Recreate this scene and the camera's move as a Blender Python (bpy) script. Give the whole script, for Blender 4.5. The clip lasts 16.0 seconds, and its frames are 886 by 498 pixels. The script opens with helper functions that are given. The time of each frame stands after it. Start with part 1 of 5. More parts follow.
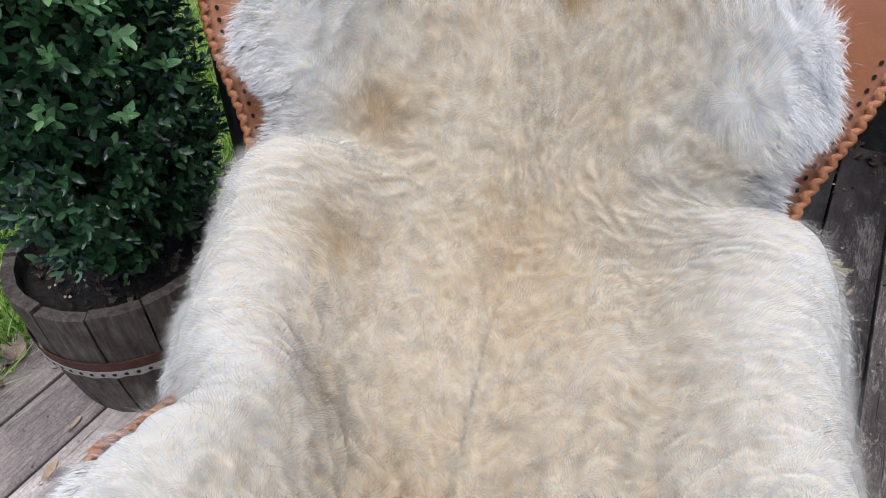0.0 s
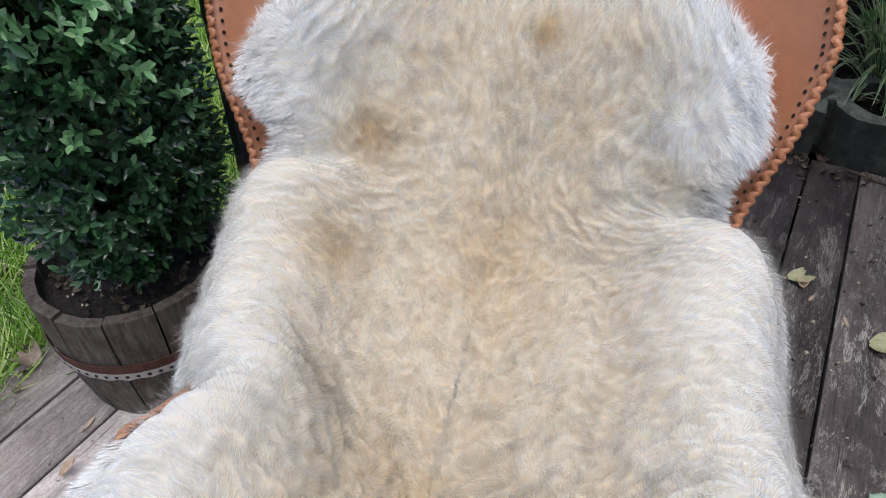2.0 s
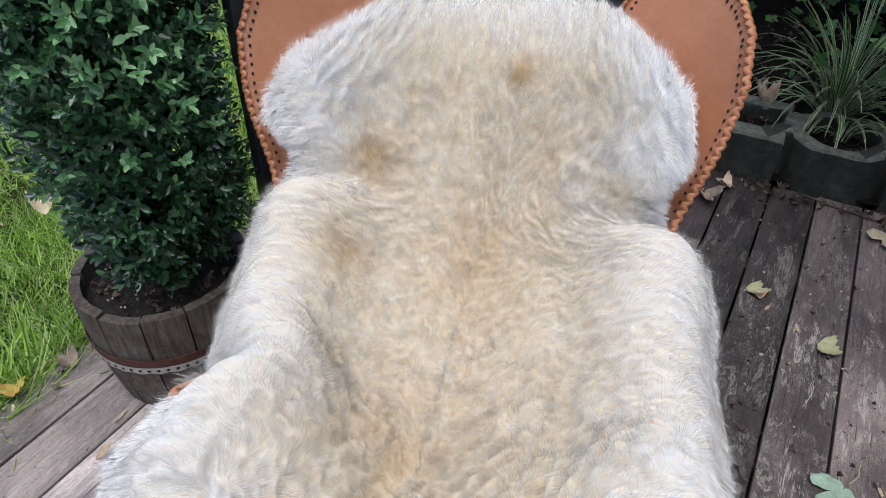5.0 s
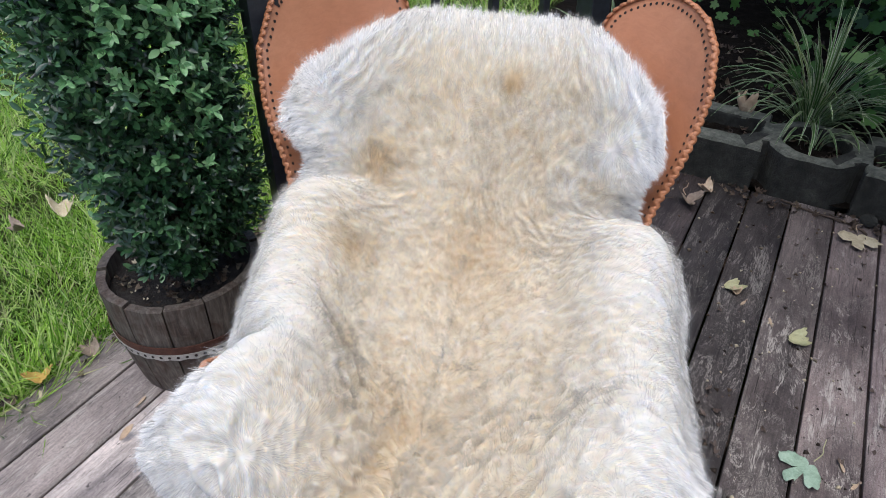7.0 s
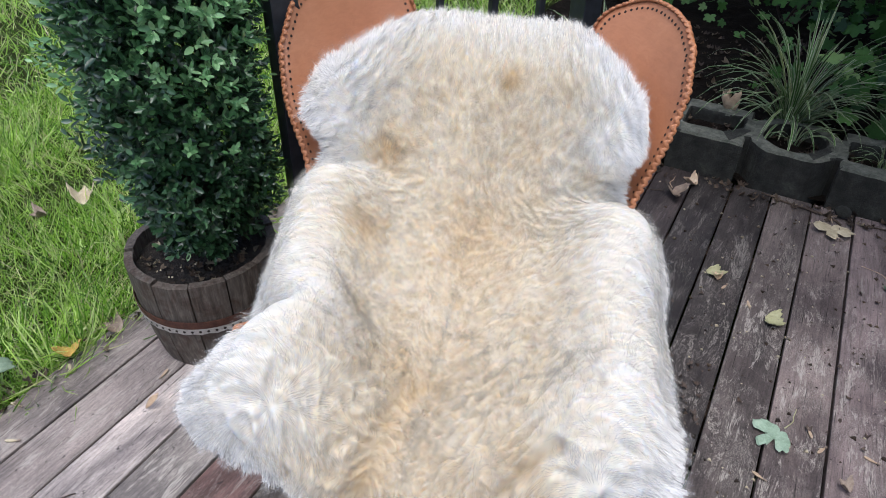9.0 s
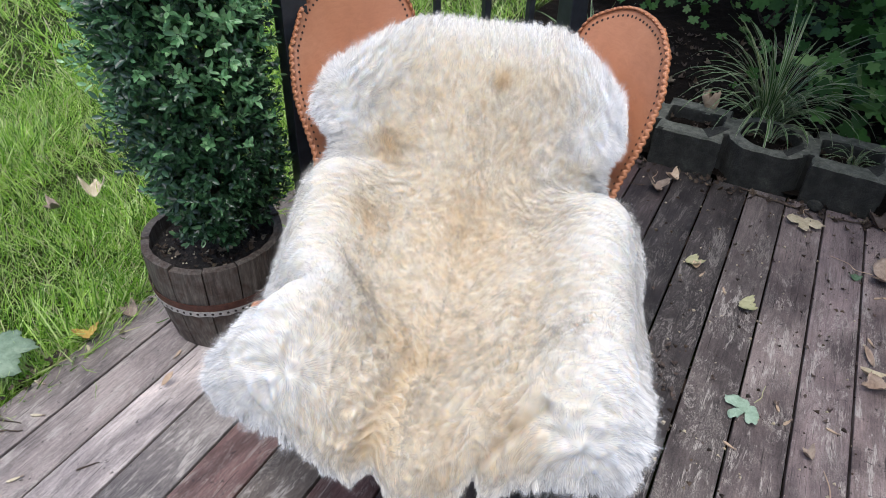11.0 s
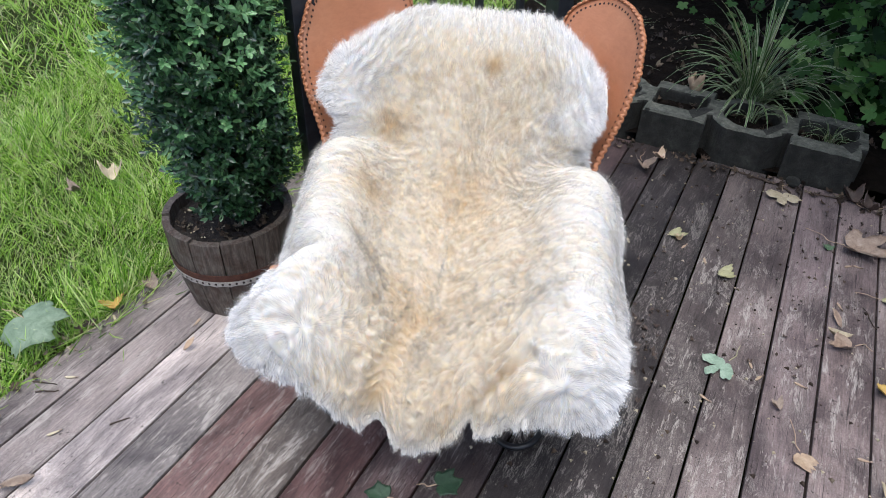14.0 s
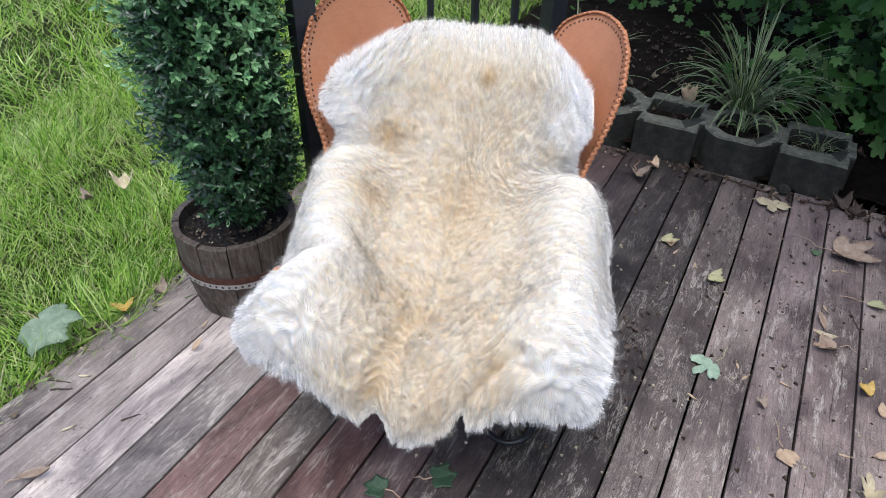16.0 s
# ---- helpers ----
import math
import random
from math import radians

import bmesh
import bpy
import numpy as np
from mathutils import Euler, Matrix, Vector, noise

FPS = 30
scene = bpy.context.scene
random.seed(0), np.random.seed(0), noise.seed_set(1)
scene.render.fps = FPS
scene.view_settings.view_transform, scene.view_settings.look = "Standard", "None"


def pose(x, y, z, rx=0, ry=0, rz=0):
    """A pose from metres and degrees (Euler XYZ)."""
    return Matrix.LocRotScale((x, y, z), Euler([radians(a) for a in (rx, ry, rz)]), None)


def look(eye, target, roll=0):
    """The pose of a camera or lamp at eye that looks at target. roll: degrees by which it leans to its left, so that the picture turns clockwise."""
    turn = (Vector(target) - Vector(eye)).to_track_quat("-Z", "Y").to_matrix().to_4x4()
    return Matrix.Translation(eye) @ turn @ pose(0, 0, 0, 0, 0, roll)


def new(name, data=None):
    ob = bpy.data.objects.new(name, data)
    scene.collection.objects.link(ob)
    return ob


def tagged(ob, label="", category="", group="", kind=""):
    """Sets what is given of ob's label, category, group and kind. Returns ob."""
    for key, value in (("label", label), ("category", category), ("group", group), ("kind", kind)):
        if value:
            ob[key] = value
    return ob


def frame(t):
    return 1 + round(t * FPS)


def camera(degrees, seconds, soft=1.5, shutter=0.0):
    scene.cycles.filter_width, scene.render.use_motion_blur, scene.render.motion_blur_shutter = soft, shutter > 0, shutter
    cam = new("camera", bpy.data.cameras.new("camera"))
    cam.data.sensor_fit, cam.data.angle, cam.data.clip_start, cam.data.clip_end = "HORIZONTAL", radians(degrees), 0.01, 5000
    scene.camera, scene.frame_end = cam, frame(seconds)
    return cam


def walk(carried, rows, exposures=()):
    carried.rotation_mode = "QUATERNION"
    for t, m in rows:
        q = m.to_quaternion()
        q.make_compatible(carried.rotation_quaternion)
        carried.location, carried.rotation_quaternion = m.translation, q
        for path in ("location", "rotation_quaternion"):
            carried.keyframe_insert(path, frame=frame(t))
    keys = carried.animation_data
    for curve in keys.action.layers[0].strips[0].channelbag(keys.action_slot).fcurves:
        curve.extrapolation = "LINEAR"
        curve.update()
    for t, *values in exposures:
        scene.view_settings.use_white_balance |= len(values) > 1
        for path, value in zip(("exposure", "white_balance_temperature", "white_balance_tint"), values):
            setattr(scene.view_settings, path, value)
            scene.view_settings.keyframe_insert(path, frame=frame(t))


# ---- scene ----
cam = camera(65.9, 16.0, soft=0.9)
PATH = [
    (0, (-0.084, 0.296, 1.121), (-0.811, 1.57, -0.238), 0.4),
    (0.5, (-0.074, 0.284, 1.138), (-0.799, 1.564, -0.216), 0.3),
    (1, (-0.06, 0.268, 1.156), (-0.786, 1.556, -0.19), 0.3),
    (1.5, (-0.044, 0.25, 1.172), (-0.771, 1.547, -0.165), 0.3),
    (2, (-0.029, 0.228, 1.184), (-0.759, 1.538, -0.14), 0.4),
    (2.5, (-0.012, 0.206, 1.197), (-0.747, 1.525, -0.114), 0.4),
    (3, (0.008, 0.179, 1.207), (-0.738, 1.512, -0.084), 0.3),
    (3.5, (0.022, 0.154, 1.224), (-0.726, 1.496, -0.056), 0.3),
    (4, (0.039, 0.128, 1.241), (-0.715, 1.48, -0.026), 0.3),
    (6.5, (0.115, -0.004, 1.307), (-0.648, 1.384, 0.086), 0.5),
    (7, (0.127, -0.033, 1.321), (-0.632, 1.361, 0.104), 0.7),
    (7.5, (0.139, -0.064, 1.333), (-0.618, 1.335, 0.121), 0.8),
    (8, (0.149, -0.095, 1.345), (-0.602, 1.306, 0.131), 1.0),
    (8.5, (0.157, -0.126, 1.359), (-0.587, 1.275, 0.141), 1.3),
    (9, (0.168, -0.157, 1.372), (-0.572, 1.244, 0.152), 1.4),
    (11.5, (0.22, -0.291, 1.446), (-0.487, 1.122, 0.219), 2.2),
    (12, (0.231, -0.312, 1.459), (-0.472, 1.1, 0.228), 2.2),
    (12.5, (0.244, -0.334, 1.467), (-0.459, 1.074, 0.232), 2.1),
    (13, (0.256, -0.357, 1.475), (-0.445, 1.045, 0.234), 1.9),
    (13.5, (0.269, -0.38, 1.482), (-0.433, 1.017, 0.235), 1.7),
    (14, (0.283, -0.397, 1.489), (-0.421, 0.995, 0.237), 1.5),
    (14.5, (0.3, -0.412, 1.496), (-0.407, 0.978, 0.244), 1.3),
    (15, (0.317, -0.426, 1.504), (-0.396, 0.966, 0.256), 1.1),
    (15.5, (0.331, -0.441, 1.514), (-0.389, 0.955, 0.277), 1.1),
    (16, (0.344, -0.453, 1.525), (-0.387, 0.948, 0.299), 1.0),
]
EXPOSURE = [(t, stops, 5920, 9) for t, stops in ((0, 0.12), (2, 0.14), (4, 0.19), (7, 0.33), (9, 0.40), (12, 0.50), (16, 0.53))]
walk(cam, [(t, look(eye, target, roll)) for t, eye, target, roll in PATH], EXPOSURE)

# ---- world and light ----
SUN_ELEV, SUN_TURN = radians(76), radians(155)
world = bpy.data.worlds.new("sky")
scene.world = world
world.use_nodes = True
wn = world.node_tree
sky = wn.nodes.new("ShaderNodeTexSky")
sky.sky_type = "NISHITA"
sky.sun_disc = False
sky.sun_elevation, sky.sun_rotation = SUN_ELEV, SUN_TURN
sky.air_density, sky.dust_density, sky.ozone_density = 1.0, 4.0, 1.0
wn.links.new(sky.outputs[0], wn.nodes["Background"].inputs[0])
wn.nodes["Background"].inputs[1].default_value = 0.15
sun = new("sun", bpy.data.lights.new("sun", "SUN"))
sun.data.energy, sun.data.angle, sun.data.color = 1.65, radians(60), (1.0, 0.96, 0.9)
sun_way = Vector((math.sin(SUN_TURN) * math.cos(SUN_ELEV), math.cos(SUN_TURN) * math.cos(SUN_ELEV), math.sin(SUN_ELEV)))
sun.matrix_basis = look(sun_way * 20, (0, 0, 0))

rng = np.random.default_rng(7)


# ---- materials ----
class Nodes:
    """A small builder for node materials."""

    def __init__(self, name):
        self.mat = bpy.data.materials.new(name)
        self.mat.use_nodes = True
        self.tree = self.mat.node_tree
        self.bsdf = self.tree.nodes["Principled BSDF"]
        self.out = self.tree.nodes["Material Output"]

    def add(self, kind, **values):
        node = self.tree.nodes.new(kind)
        for key, value in values.items():
            if key in node.inputs:
                node.inputs[key].default_value = value
        return node

    def link(self, a, b):
        self.tree.links.new(a, b)

    def coords(self, kind="Object", scale=(1, 1, 1), shift=None):
        tex = self.add("ShaderNodeTexCoord")
        mapping = self.add("ShaderNodeMapping")
        mapping.inputs["Scale"].default_value = scale
        self.link(tex.outputs[kind], mapping.inputs["Vector"])
        if shift is not None:
            self.link(shift, mapping.inputs["Location"])
        return mapping.outputs[0]

    def noise(self, vector, scale, detail=4.0, rough=0.55, distortion=0.0):
        node = self.add("ShaderNodeTexNoise", Scale=scale, Detail=detail, Roughness=rough, Distortion=distortion)
        self.link(vector, node.inputs["Vector"])
        return node.outputs["Fac"]

    def ramp(self, fac, stops):
        node = self.add("ShaderNodeValToRGB")
        els = node.color_ramp.elements
        while len(els) < len(stops):
            els.new(0.5)
        for el, (at, col) in zip(els, stops):
            el.position = at
            el.color = (*col, 1) if len(col) == 3 else col
        self.link(fac, node.inputs[0])
        return node.outputs[0]

    def mix(self, fac, a, b, blend="MIX"):
        node = self.tree.nodes.new("ShaderNodeMix")
        node.data_type, node.blend_type = "RGBA", blend
        for sock, value in ((node.inputs[0], fac), (node.inputs[6], a), (node.inputs[7], b)):
            if isinstance(value, (int, float)):
                sock.default_value = value
            elif isinstance(value, tuple):
                sock.default_value = (*value, 1) if len(value) == 3 else value
            else:
                self.link(value, sock)
        return node.outputs[2]

    def math(self, op, a, b=0.0):
        node = self.tree.nodes.new("ShaderNodeMath")
        node.operation = op
        for sock, value in ((node.inputs[0], a), (node.inputs[1], b)):
            if isinstance(value, (int, float)):
                sock.default_value = value
            else:
                self.link(value, sock)
        return node.outputs[0]

    def bump(self, height, strength=0.3, distance=0.01):
        node = self.add("ShaderNodeBump", Strength=strength, Distance=distance)
        self.link(height, node.inputs["Height"])
        self.link(node.outputs[0], self.bsdf.inputs["Normal"])

    def color(self, sock):
        self.link(sock, self.bsdf.inputs["Base Color"])

    def set(self, **values):
        for key, value in values.items():
            self.bsdf.inputs[key.replace("_", " ")].default_value = value
        return self

    def seed(self):
        """A shift of the texture that differs from object to object."""
        info = self.add("ShaderNodeObjectInfo")
        comb = self.add("ShaderNodeCombineXYZ")
        big = self.math("MULTIPLY", info.outputs["Random"], 37.0)
        for i in range(3):
            self.link(big, comb.inputs[i])
        return comb.outputs[0], info


def leaf_material(name, stops, rough=0.45, glow=0.35, spec=0.4, margin=None, alone=False):
    """Thin leaf: colour varies from island to island, some light passes through."""
    n = Nodes(name)
    geo = n.add("ShaderNodeNewGeometry")
    base = n.ramp(n.add("ShaderNodeObjectInfo").outputs["Random"] if margin or alone else geo.outputs["Random Per Island"], stops)
    if margin:
        att = n.add("ShaderNodeAttribute")
        att.attribute_name = "margin"
        base = n.mix(n.ramp(att.outputs["Fac"], [(0.66, (0, 0, 0)), (0.74, (0.9, 0.9, 0.9))]), base, margin)
    grain = n.noise(n.coords(), 90.0, 3.0)
    col = n.mix(0.35, base, n.ramp(grain, [(0.3, (0.35, 0.35, 0.35)), (0.7, (1, 1, 1))]), "MULTIPLY")
    n.color(col)
    n.set(Roughness=rough)
    n.bsdf.inputs["Specular IOR Level"].default_value = spec
    trans = n.add("ShaderNodeBsdfTranslucent")
    n.link(col, trans.inputs["Color"])
    mix = n.add("ShaderNodeMixShader", Fac=glow)
    n.link(n.bsdf.outputs[0], mix.inputs[1])
    n.link(trans.outputs[0], mix.inputs[2])
    n.link(mix.outputs[0], n.out.inputs["Surface"])
    return n.mat


def make_wood():
    """Weathered deck boards: stain worn through to grey wood, grain and cracks along the board."""
    n = Nodes("deck_wood")
    shift, info = n.seed()
    along = n.coords(scale=(1, 0.07, 1), shift=shift)
    hair = n.coords(scale=(1, 0.02, 1), shift=shift)
    flat = n.coords(shift=shift)
    grain = n.noise(along, 170.0, 8.0, 0.7, 0.4)
    fine = n.noise(along, 620.0, 4.0, 0.65)
    crack = n.noise(hair, 330.0, 3.0, 0.6, 0.3)
    wear = n.noise(n.coords(scale=(1, 0.24, 1), shift=shift), 19.0, 12.0, 0.76, 0.4)
    patch = n.noise(n.coords(scale=(1, 0.5, 1), shift=shift), 5.0, 6.0, 0.65, 0.5)
    grit = n.noise(flat, 260.0, 5.0, 0.7)
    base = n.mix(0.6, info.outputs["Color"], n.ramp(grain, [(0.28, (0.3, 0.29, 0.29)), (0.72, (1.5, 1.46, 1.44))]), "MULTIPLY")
    base = n.mix(0.85, base, n.ramp(patch, [(0.36, (0.32, 0.30, 0.31)), (0.64, (1.5, 1.45, 1.4))]), "MULTIPLY")
    base = n.mix(0.7, base, n.ramp(grit, [(0.3, (0.4, 0.4, 0.4)), (0.7, (1.4, 1.4, 1.4))]), "MULTIPLY")
    worn = n.math("MULTIPLY", n.ramp(wear, [(0.55, (0, 0, 0)), (0.59, (1, 1, 1))]), n.ramp(fine, [(0.40, (0.03, 0.03, 0.03)), (0.54, (1, 1, 1))]))
    line = n.ramp(wear, [(0.405, (0, 0, 0)), (0.418, (1, 1, 1)), (0.432, (1, 1, 1)), (0.445, (0, 0, 0)), (0.505, (0, 0, 0)), (0.515, (0.8, 0.8, 0.8)), (0.53, (0, 0, 0))])
    line = n.math("MULTIPLY", line, n.ramp(n.noise(flat, 7.0, 4.0, 0.6), [(0.43, (0, 0, 0)), (0.56, (1, 1, 1))]))
    worn = n.math("MAXIMUM", worn, n.math("MULTIPLY", line, n.ramp(grit, [(0.36, (0.1, 0.1, 0.1)), (0.5, (1, 1, 1))])))
    worn = n.math("MULTIPLY", worn, n.math("ADD", 0.10, n.math("MULTIPLY", info.outputs["Alpha"], 0.75)))
    place = n.add("ShaderNodeSeparateXYZ")
    n.link(n.add("ShaderNodeTexCoord").outputs["Object"], place.inputs[0])
    tread = n.math("ADD", place.outputs[1], n.math("MULTIPLY", n.noise(flat, 3.0, 4.0, 0.6), 1.2))
    worn = n.math("MULTIPLY", worn, n.ramp(n.math("MULTIPLY", tread, 0.3), [(0.62, (1, 1, 1)), (0.85, (0.3, 0.3, 0.3))]))
    col = n.mix(worn, base, (0.44, 0.40, 0.355))
    spots = n.noise(flat, 75.0, 3.0, 0.6)
    col = n.mix(n.ramp(spots, [(0.66, (0, 0, 0)), (0.70, (0.75, 0.75, 0.75))]), col, (0.02, 0.017, 0.016))
    col = n.mix(n.ramp(crack, [(0.32, (0.85, 0.85, 0.85)), (0.38, (0, 0, 0))]), col, (0.012, 0.010, 0.010))
    n.color(col)
    n.link(n.ramp(wear, [(0.35, (0.38, 0.38, 0.38)), (0.65, (0.8, 0.8, 0.8))]), n.bsdf.inputs["Roughness"])
    n.bsdf.inputs["Specular IOR Level"].default_value = 0.3
    n.bump(n.mix(0.5, n.mix(0.5, grain, crack), n.mix(0.5, wear, grit)), 0.55, 0.005)
    return n.mat


def make_stave():
    n = Nodes("barrel_wood")
    shift, info = n.seed()
    along = n.coords(scale=(1, 1, 0.12), shift=shift)
    grain = n.noise(along, 120.0, 6.0, 0.65, 0.5)
    blot = n.noise(n.coords(shift=shift), 22.0, 5.0, 0.6, 0.8)
    base = n.ramp(grain, [(0.2, (0.022, 0.017, 0.014)), (0.5, (0.10, 0.082, 0.066)), (0.85, (0.23, 0.20, 0.165))])
    red = n.ramp(blot, [(0.45, (1, 1, 1)), (0.66, (0.5, 0.32, 0.27))])
    n.color(n.mix(0.8, base, red, "MULTIPLY"))
    n.set(Roughness=0.8)
    n.bump(grain, 0.5, 0.004)
    return n.mat


def make_leather():
    n = Nodes("tan_leather")
    blot = n.noise(n.coords(), 5.0, 5.0, 0.6, 0.4)
    pore = n.noise(n.coords(), 420.0, 4.0, 0.6)
    crease = n.noise(n.coords(scale=(1, 1, 2.5)), 28.0, 5.0, 0.7, 1.5)
    base = n.ramp(blot, [(0.25, (0.38, 0.155, 0.078)), (0.55, (0.47, 0.205, 0.105)), (0.8, (0.54, 0.255, 0.14))])
    n.color(n.mix(0.25, base, n.ramp(crease, [(0.35, (0.6, 0.55, 0.5)), (0.6, (1, 1, 1))]), "MULTIPLY"))
    n.set(Roughness=0.5)
    n.bump(n.mix(0.4, pore, crease), 0.22, 0.002)
    return n.mat


def make_plain(name, stops, scale, rough=0.7, bump=0.4, distance=0.004, metal=0.0, fine=8.0):
    n = Nodes(name)
    a = n.noise(n.coords(), scale, 8.0, 0.65, 0.3)
    b = n.noise(n.coords(), scale * fine, 4.0, 0.6)
    n.color(n.mix(0.45, n.ramp(a, stops), n.ramp(b, [(0.3, (0.45, 0.45, 0.45)), (0.7, (1.3, 1.3, 1.3))]), "MULTIPLY"))
    n.set(Roughness=rough, Metallic=metal)
    n.bump(n.mix(0.5, a, b), bump, distance)
    return n.mat


def make_wool(name, through_light, gain, air=0.0):
    """Wool fibres: the tint attribute runs from white lamb tips to honey cream."""
    n = Nodes(name)
    att = n.add("ShaderNodeAttribute")
    att.attribute_name = "tint"
    geo = n.add("ShaderNodeNewGeometry")
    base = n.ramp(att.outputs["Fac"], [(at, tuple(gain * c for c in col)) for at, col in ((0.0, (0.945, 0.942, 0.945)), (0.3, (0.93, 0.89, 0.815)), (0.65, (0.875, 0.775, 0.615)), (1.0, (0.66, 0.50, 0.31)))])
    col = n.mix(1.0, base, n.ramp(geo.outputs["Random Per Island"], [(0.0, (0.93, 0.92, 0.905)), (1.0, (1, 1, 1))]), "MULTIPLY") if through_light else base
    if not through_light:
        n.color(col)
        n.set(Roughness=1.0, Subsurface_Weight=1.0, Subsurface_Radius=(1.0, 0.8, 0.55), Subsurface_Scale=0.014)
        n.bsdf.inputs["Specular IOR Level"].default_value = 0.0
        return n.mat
    diff = n.add("ShaderNodeBsdfDiffuse")
    trans = n.add("ShaderNodeBsdfTranslucent")
    for shader in (diff, trans):
        n.link(col, shader.inputs["Color"])
    mix = n.add("ShaderNodeMixShader", Fac=through_light)
    n.link(diff.outputs[0], mix.inputs[1])
    n.link(trans.outputs[0], mix.inputs[2])
    airy = n.add("ShaderNodeMixShader", Fac=air)
    n.link(mix.outputs[0], airy.inputs[1])
    n.link(n.add("ShaderNodeBsdfTransparent").outputs[0], airy.inputs[2])
    n.link(airy.outputs[0], n.out.inputs["Surface"])
    n.tree.nodes.remove(n.bsdf)
    return n.mat


WOOD = make_wood()
STAVE = make_stave()
LEATHER = make_leather()
LACE = make_plain("tan_lace", [(0.25, (0.28, 0.10, 0.04)), (0.55, (0.44, 0.18, 0.08)), (0.8, (0.54, 0.25, 0.12))], 60.0, 0.5, 0.3, 0.001)
DARK = make_plain("dark_hole", [(0.3, (0.012, 0.008, 0.006)), (0.7, (0.03, 0.02, 0.015))], 200.0, 0.9)
BLACK = make_plain("black_steel", [(0.3, (0.008, 0.008, 0.009)), (0.7, (0.02, 0.02, 0.022))], 60.0, 0.38, 0.12, 0.001)
FENCE = make_plain("painted_steel", [(0.3, (0.012, 0.014, 0.018)), (0.7, (0.03, 0.034, 0.042))], 40.0, 0.42, 0.12, 0.001)
RUST = make_plain("rusty_band", [(0.25, (0.05, 0.022, 0.016)), (0.55, (0.11, 0.045, 0.03)), (0.8, (0.17, 0.075, 0.045))], 45.0, 0.6, 0.4, 0.002, 0.3)
ZINC = make_plain("zinc_strip", [(0.25, (0.3, 0.28, 0.26)), (0.6, (0.55, 0.53, 0.5)), (0.85, (0.38, 0.28, 0.2))], 60.0, 0.5, 0.3, 0.001, 0.3)
# dark and pale concrete: shaded sides and skylit tops put into the colour
CONCRETE = make_plain("dark_concrete", [(0.28, (0.007, 0.008, 0.006)), (0.45, (0.018, 0.018, 0.014)), (0.6, (0.034, 0.034, 0.028)), (0.78, (0.072, 0.069, 0.056))], 18.0, 0.92, 1.0, 0.014, fine=9.0)
CONCRETE_TOP = make_plain("skylit_lichen_concrete", [(0.28, (0.032, 0.037, 0.026)), (0.45, (0.088, 0.092, 0.072)), (0.6, (0.15, 0.15, 0.123)), (0.75, (0.32, 0.31, 0.28))], 30.0, 0.92, 1.0, 0.01, fine=9.0)
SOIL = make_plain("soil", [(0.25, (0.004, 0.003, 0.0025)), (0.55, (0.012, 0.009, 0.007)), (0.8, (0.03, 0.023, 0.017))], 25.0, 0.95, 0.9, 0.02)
SOIL.node_tree.nodes["Principled BSDF"].inputs["Specular IOR Level"].default_value = 0.08
POT_SOIL = make_plain("potting_soil", [(0.25, (0.008, 0.006, 0.005)), (0.5, (0.030, 0.024, 0.020)), (0.7, (0.06, 0.05, 0.042)), (0.85, (0.14, 0.12, 0.10))], 60.0, 0.95, 1.0, 0.012)
TURF = make_plain("turf", [(0.25, (0.012, 0.016, 0.005)), (0.55, (0.03, 0.042, 0.011)), (0.8, (0.075, 0.075, 0.035))], 12.0, 0.95, 0.8, 0.02)
TURF.node_tree.nodes["Principled BSDF"].inputs["Specular IOR Level"].default_value = 0.08
HIDE = make_plain("sheep_hide", [(0.25, (0.75, 0.66, 0.52)), (0.6, (0.84, 0.77, 0.64)), (0.85, (0.88, 0.83, 0.73))], 12.0, 0.8, 0.3, 0.002)
# fibres and fringe coloured brighter than the body, to offset shade among them
WOOL = make_wool("wool", 0.15, 0.92, 0.77)
FRINGE_WOOL = make_wool("fringe_wool", 0.15, 1.0, 0.3)
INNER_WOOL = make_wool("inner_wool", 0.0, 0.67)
GRASS = leaf_material("grass_blade", [(0.0, (0.045, 0.12, 0.014)), (0.25, (0.22, 0.44, 0.04)), (0.55, (0.55, 0.82, 0.13)), (0.88, (0.86, 0.97, 0.45)), (0.95, (0.60, 0.56, 0.28)), (1.0, (0.72, 0.66, 0.46))], 0.32, 0.42, 0.6)
BOX = leaf_material("box_leaf", [(0.0, (0.009, 0.030, 0.011)), (0.5, (0.030, 0.088, 0.032)), (0.85, (0.070, 0.175, 0.064)), (1.0, (0.15, 0.30, 0.11))], 0.32, 0.15, 0.9)
# paler leaf colour that paints in skylight on the upper bush
BOX_SKYLIT = leaf_material("skylit_box_leaf", [(0.0, (0.11, 0.27, 0.10)), (0.5, (0.22, 0.44, 0.18)), (1.0, (0.40, 0.64, 0.31))], 0.33, 0.2, 0.6)
SHRUB = leaf_material("shrub_leaf", [(0.0, (0.016, 0.052, 0.010)), (0.45, (0.055, 0.145, 0.029)), (0.8, (0.12, 0.26, 0.065)), (1.0, (0.23, 0.35, 0.12))], 0.5, 0.25, 0.35)
SHRUB_NEAR = leaf_material("shrub_leaf_near", [(0.0, (0.016, 0.052, 0.010)), (0.45, (0.055, 0.145, 0.029)), (0.8, (0.12, 0.26, 0.065)), (1.0, (0.23, 0.35, 0.12))], 0.5, 0.25, 0.35, alone=True)
LILY = leaf_material("striped_grass", [(0.0, (0.03, 0.085, 0.015)), (0.6, (0.065, 0.16, 0.03)), (0.9, (0.11, 0.21, 0.05)), (1.0, (0.2, 0.23, 0.07))], 0.42, 0.25, 0.45, (0.66, 0.69, 0.48))
